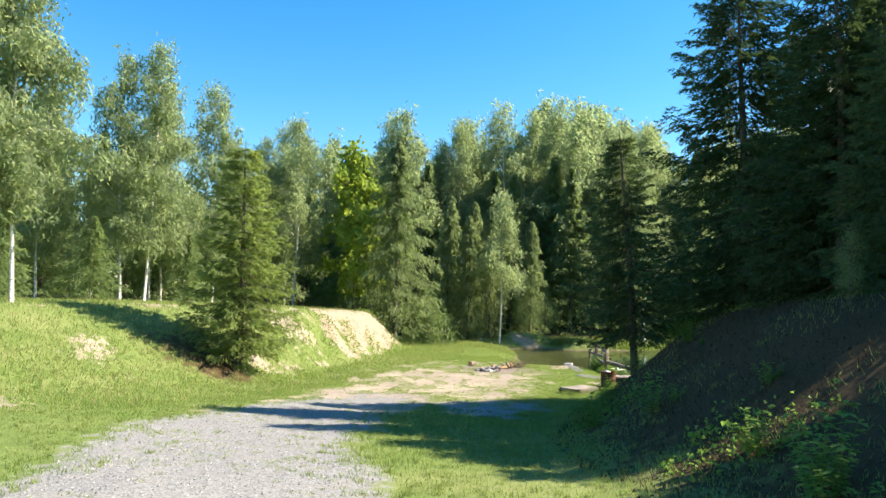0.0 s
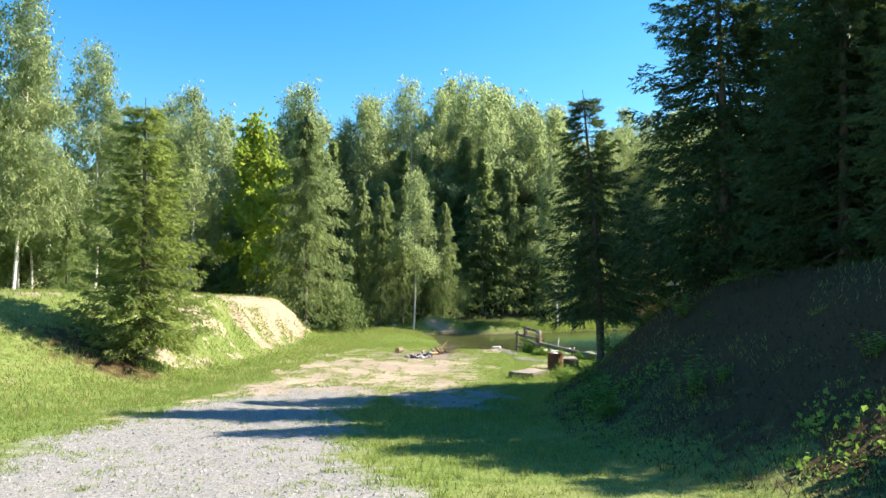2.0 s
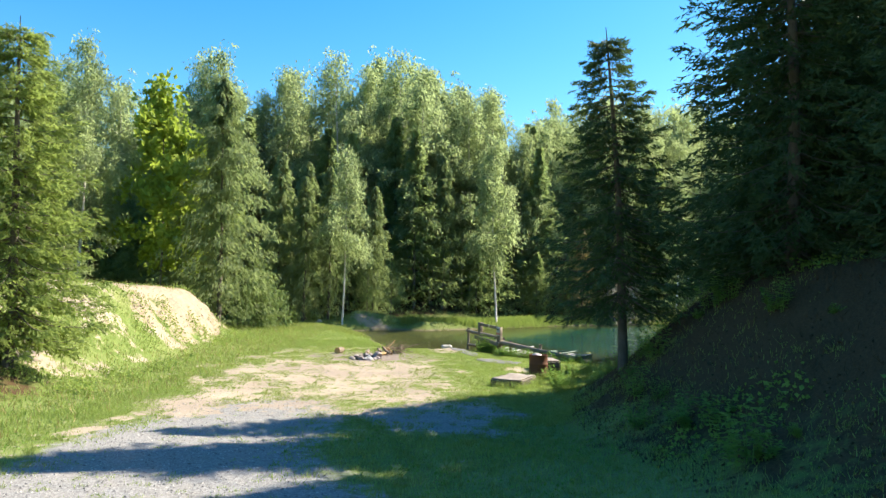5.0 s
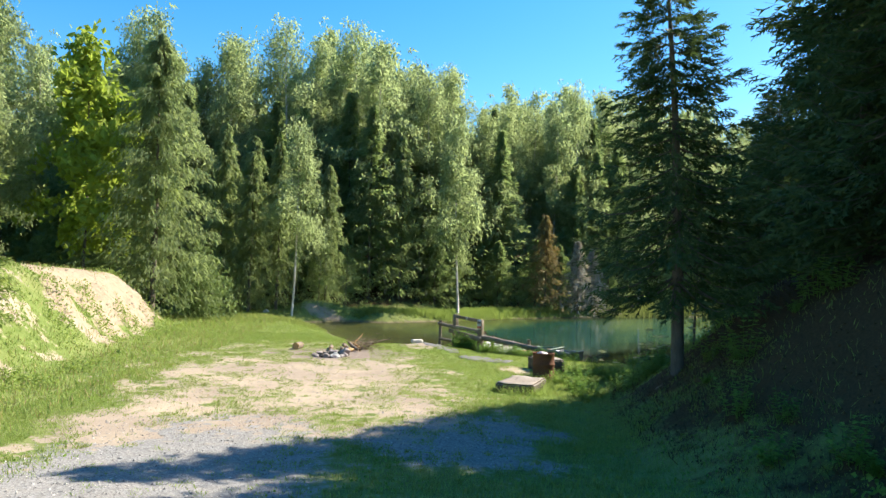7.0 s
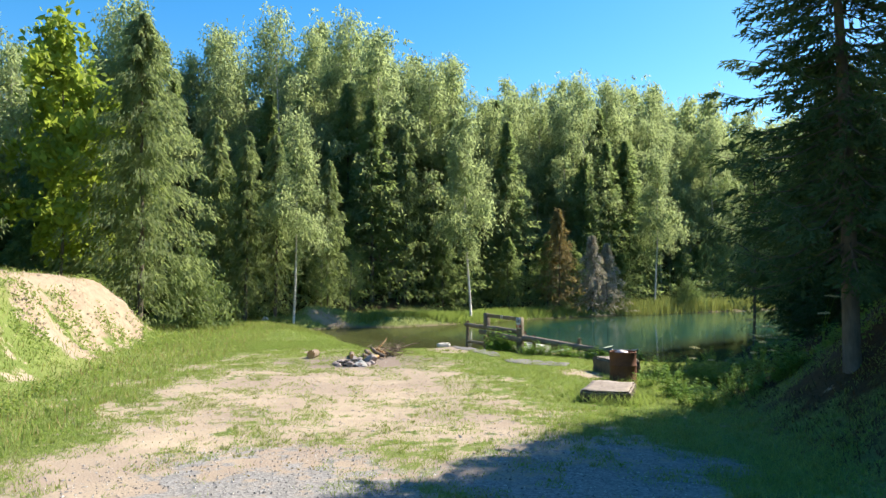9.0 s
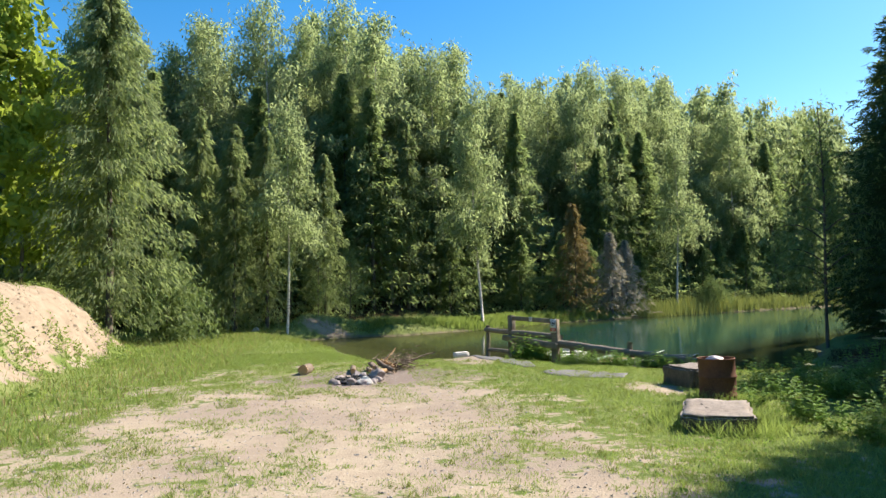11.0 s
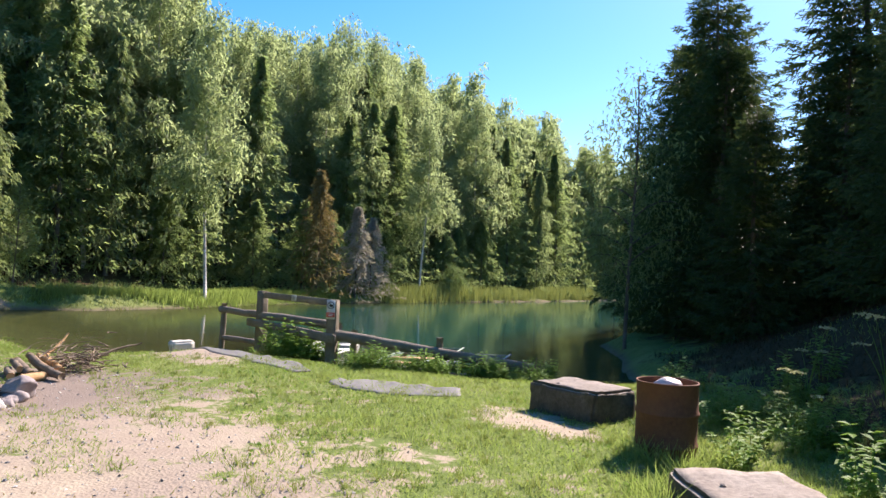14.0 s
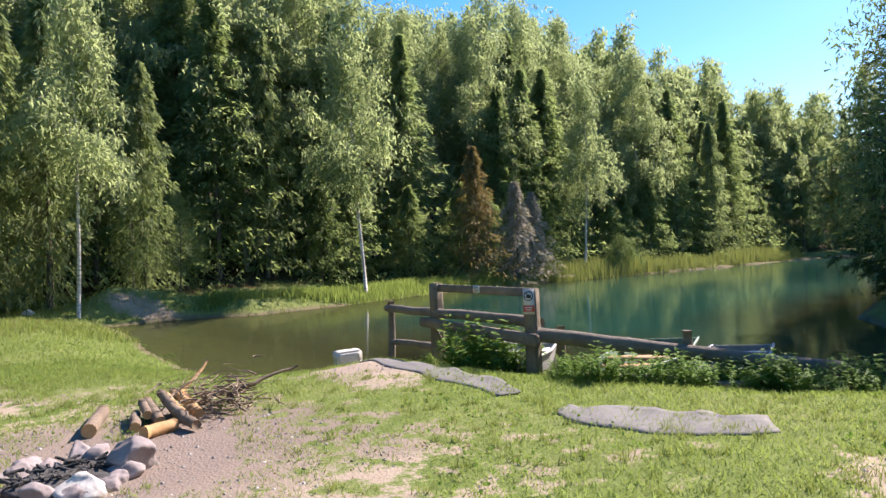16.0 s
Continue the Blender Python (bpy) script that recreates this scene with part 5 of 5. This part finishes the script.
def grow_grass():
    rg = np.random.default_rng(99)

    def sown(n, x0, x1, y0, y1):
        X, Y = rg.uniform(x0, x1, n), rg.uniform(y0, y1, n)
        m = masks(X, Y)
        w = wave(X, Y, 3.0, 6.0)
        bare = np.maximum.reduce([m["gravel"], m["dirt"], m["sand"], m["mud"], m["litter"] * 0.9])
        ok = (bare + 0.16 * w < 0.47) | ((bare + 0.34 * w + 0.30 * wave(X, Y, 6.5, 3.3) < 0.66) & (rg.random(n) < 0.5))
        return X[ok], Y[ok]
    X, Y = sown(430000, -6, 8, 11, 30)
    blades("grass", X, Y, 0.048 + 0.02 * wave(X, Y, 0.8, 3), 0.011, M_GRASS, "short bright green grass of the clearing", "grass", 1.5, rg)
    X, Y = sown(190000, -12, 9, -7, 12)
    blades("grass", X, Y, 0.055 + 0.03 * wave(X, Y, 0.8, 3), 0.014, M_GRASS, "short bright green grass beside the gravel drive", "grass", 0.9, rg)
    X, Y = sown(60000, -22, -5, 4, 42)
    blades("grass", X, Y, 0.13, 0.028, M_GRASS, "longer meadow grass on the grassy mound", "grass", 0.8, rg)
    k = rg.random(len(X)) < 0.25
    blades("dry_grass", X[k] + 0.1, Y[k], 0.16, 0.02, M_DRY, "dry yellow grass stalks on the mound", "grass", 0.8, rg)
    X, Y = sown(60000, -9, 3, 28, 38)
    blades("grass", X, Y, 0.06, 0.018, M_GRASS, "short grass of the bank beside the inlet", "grass", 1.4, rg)
    X, Y = sown(30000, -10, 8, 35, 50)
    blades("grass", X, Y, 0.12, 0.035, M_GRASS_TALL, "tall grass along the far bank", "grass", 0.6, rg)
    n = 16000
    t = rg.random(n)
    X = np.interp(t, [0, 0.4, 0.7, 1], [-1.2, 3.8, 8.4, 13.8]) + rg.normal(0, 0.4, n)
    Y = np.interp(t, [0, 0.4, 0.7, 1], [43.1, 45.1, 49.2, 52.4]) + np.abs(rg.normal(0, 0.8, n)) - 0.2
    blades("shore_grass", X, Y, 0.34, 0.035, M_GRASS, "tall sedge grass at the far water's edge", "grass", 0.6, rg)
    n = 14000
    t = rg.random(n)
    X = np.interp(t, [0, 0.35, 0.6, 1], [16.4, 23.9, 35.5, 49.6]) + rg.normal(0, 0.5, n)
    Y = np.interp(t, [0, 0.35, 0.6, 1], [53.3, 56.7, 62.0, 69.2]) + np.abs(rg.normal(0, 0.9, n)) - 0.2
    blades("reeds", X, Y, 0.78 + 0.25 * wave(X, Y, 0.45, 1.0), 0.045, M_REED, "belt of green and yellow reeds on the far shore", "reeds", 0.35, rg)
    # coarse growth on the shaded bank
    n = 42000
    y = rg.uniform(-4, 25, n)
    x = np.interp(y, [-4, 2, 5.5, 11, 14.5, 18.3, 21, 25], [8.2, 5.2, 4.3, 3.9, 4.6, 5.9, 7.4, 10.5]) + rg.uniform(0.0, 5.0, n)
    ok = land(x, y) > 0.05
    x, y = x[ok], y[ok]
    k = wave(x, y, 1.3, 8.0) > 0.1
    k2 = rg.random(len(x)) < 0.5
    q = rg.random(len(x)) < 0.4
    # brown blades and leaves carry the spruces' shade in their colour
    blades("bank_grass", x[~k & q], y[~k & q], 0.16, 0.012, M_BROWN_SHADED, "dry brown tangled grass, darkened in colour for the bank's shade", "grass", 1.2, rg)
    q = q & (rg.random(len(x)) < 0.6)
    blades("bank_grass", x[k & q], y[k & q], 0.11, 0.012, M_GRASS, "coarse green grass on the shaded bank", "grass", 1.0, rg)
    d = rg.random(len(x)) < 0.25
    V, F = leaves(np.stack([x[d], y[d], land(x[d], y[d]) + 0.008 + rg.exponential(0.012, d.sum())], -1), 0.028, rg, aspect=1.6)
    tagged(new("dead_leaves", mesh_of("dead_leaves", V, F, [M_BROWN_SHADED])), "brown dead leaves and twigs, darkened in colour for the bank's shade", "litter", kind="stuff")
    herb = (wave(x, y, 1.1, 2.2) > 0.5) & k2
    xs, ys = x[herb] + 0.1, y[herb]
    C = np.stack([xs, ys, land(xs, ys) + rg.exponential(0.07, len(xs))], -1)
    V, F = leaves(C, 0.05, rg, aspect=1.3)
    tagged(new("bank_herbs", mesh_of("bank_herbs", V, F, [M_WEED])), "low leafy herbs covering the shaded bank", "undergrowth", kind="stuff")
    # tufts round blocks, fence and matting
    P = [(3.42 + 0.62 * math.cos(a), 17.12 + 0.82 * math.sin(a)) for a in np.linspace(0, 6.28, 26)] + [(4.32 + 0.4 * math.cos(a), 18.68 + 0.4 * math.sin(a)) for a in np.linspace(2.4, 5.6, 9)] + [(3.7, 25.6), (3.85, 25.45), (3.0, 28.1), (3.2, 27.0), (3.35, 26.5), (4.4, 24.9)]
    P = np.repeat(np.array(P), 60, 0) + rg.normal(0, 0.09, (len(P) * 60, 2))
    blades("tuft_grass", P[:, 0], P[:, 1], 0.20, 0.011, M_GRASS, "long grass tufts round the blocks and posts", "grass", 1.3, rg)
    # tufts in the lawn and on the trodden earth
    X, Y = sown(9000, -11, 8, -6, 30)
    tall = 0.05 + 0.045 * rg.random(len(X))
    k = 20
    blades("tuft_grass", np.repeat(X, k) + rg.normal(0, 0.03, len(X) * k), np.repeat(Y, k) + rg.normal(0, 0.03, len(X) * k), np.repeat(tall, k), 0.010, M_GRASS_TALL, "uneven grass tufts standing out of the lawn", "grass", 1.1, rg)
    X, Y = rg.uniform(-6, 5, 5200), rg.uniform(-6, 27, 5200)
    m = masks(X, Y)
    ok = (np.maximum(m["dirt"], m["gravel"]) > 0.5) & (m["soot"] < 0.55) & (wave(X, Y, 1.6, 4.4) + 0.4 * rg.normal(size=len(X)) > 0.1)
    X, Y = X[ok], Y[ok]
    k = 16
    blades("tuft_grass", np.repeat(X, k) + rg.normal(0, 0.045, len(X) * k), np.repeat(Y, k) + rg.normal(0, 0.045, len(X) * k), 0.045, 0.010, M_GRASS, "small grass tufts on gravel and bare earth", "grass", 1.6, rg)
    # low herbs in the lawn
    X, Y = sown(30000, -9, 7, 3, 30)
    k = wave(X, Y, 1.7, 9.0) > 0.15
    X, Y = X[k], Y[k]
    V, F = leaves(np.stack([X, Y, land(X, Y) + 0.03], -1), 0.028, rg, aspect=1.1)
    tagged(new("lawn_herbs", mesh_of("lawn_herbs", V, F, [M_WEED])), "clover and low herbs among the grass", "herbs", kind="stuff")


grow_grass()


def strew_stones():
    """Loose pebbles on gravel and bare earth."""
    rg = np.random.default_rng(5)
    n = 110000
    X, Y = rg.uniform(-5, 9, n), rg.uniform(-9, 27, n)
    m = masks(X, Y)
    ok = (m["gravel"] > 0.5) | ((m["dirt"] > 0.52) & (rg.random(n) < 0.35))
    X, Y = X[ok], Y[ok]
    n = len(X)
    s = 0.007 + 0.012 * rg.random(n) ** 3
    C = np.stack([X, Y, land(X, Y) + s * 0.2], -1)
    oct_ = np.array([[1, 0, 0], [0, 1, 0], [-1, 0, 0], [0, -1, 0], [0, 0, 0.7]])
    a = rg.uniform(0, 6.28, n)
    R = np.stack([np.cos(a), -np.sin(a), np.sin(a), np.cos(a)], -1).reshape(n, 2, 2)
    base = np.repeat(oct_[None], n, 0) * (1 + 0.35 * rg.normal(size=(n, 5, 1)))
    base[:, :, :2] = np.einsum("nij,nkj->nki", R, base[:, :, :2])
    V = (C[:, None, :] + base * s[:, None, None]).reshape(-1, 3)
    F = (np.arange(n)[:, None, None] * 5 + np.array([[0, 1, 4], [1, 2, 4], [2, 3, 4], [3, 0, 4]])[None]).reshape(-1, 3)
    tagged(new("pebbles", mesh_of("pebbles", V, F, [M_PEBBLE])), "loose grey pebbles on the drive", "pebbles", kind="stuff")
    n = 9000
    X, Y = rg.uniform(-16, -7.5, n), rg.uniform(22, 35, n)
    ok = (masks(X, Y)["sand"] > 0.42) & (wave(X, Y, 2.3, 1.0) > -0.1)
    X, Y = X[ok], Y[ok]
    n = len(X)
    s = 0.012 + 0.055 * rg.random(n) ** 4
    C = np.stack([X, Y, land(X, Y)], -1)
    base = np.repeat(oct_[None], n, 0) * (1 + 0.35 * rg.normal(size=(n, 5, 1)))
    V = (C[:, None, :] + base * s[:, None, None]).reshape(-1, 3)
    F = (np.arange(n)[:, None, None] * 5 + np.array([[0, 1, 4], [1, 2, 4], [2, 3, 4], [3, 0, 4]])[None]).reshape(-1, 3)
    tagged(new("sand_clods", mesh_of("sand_clods", V, F, [M_SAND])), "crumbled clods and stones on the sand face", "clods", kind="stuff")
    n = 2400
    Y = rg.uniform(14.0, 33.8, n)
    fx = np.interp(Y, [14, 20, 28, 31, 34.0], [-6.6, -7.7, -8.2, -8.4, -9.3])
    X = fx - rg.uniform(-0.8, 3.0, n)
    C = np.stack([X, Y, land(X, Y)], -1)
    V, F = leaves(np.repeat(C, 14, 0) + rg.normal(0, 0.10, (n * 14, 3)), 0.05, rg)
    k = wave(C[:, 0], C[:, 1], 1.9, 3.0) > 0.22
    keep = np.repeat(k, 14)
    V = V.reshape(-1, 4, 3)[keep].reshape(-1, 3)
    tagged(new("slope_tufts", mesh_of("slope_tufts", V, np.arange(len(V)).reshape(-1, 4), [M_GRASS])), "small grass tufts clinging to the sand face", "grass", kind="stuff")


strew_stones()


def strew_chips():
    """Dead leaves, bark chips and straw on the trodden earth."""
    rg = np.random.default_rng(6)
    n = 16000
    X, Y = rg.uniform(-6, 5, n), rg.uniform(10, 28.5, n)
    ok = (masks(X, Y)["dirt"] > 0.40) & (wave(X, Y, 1.4, 7.0) + 0.5 * rg.normal(size=n) > 0.1)
    C = np.stack([X[ok], Y[ok], land(X[ok], Y[ok]) + 0.010], -1)
    V, F = leaves(C, 0.013, rg, aspect=2.2)
    tagged(new("wood_chips", mesh_of("wood_chips", V, F, [M_DRY])), "scattered bark chips and dead leaves on bare earth", "litter", kind="stuff")


strew_chips()
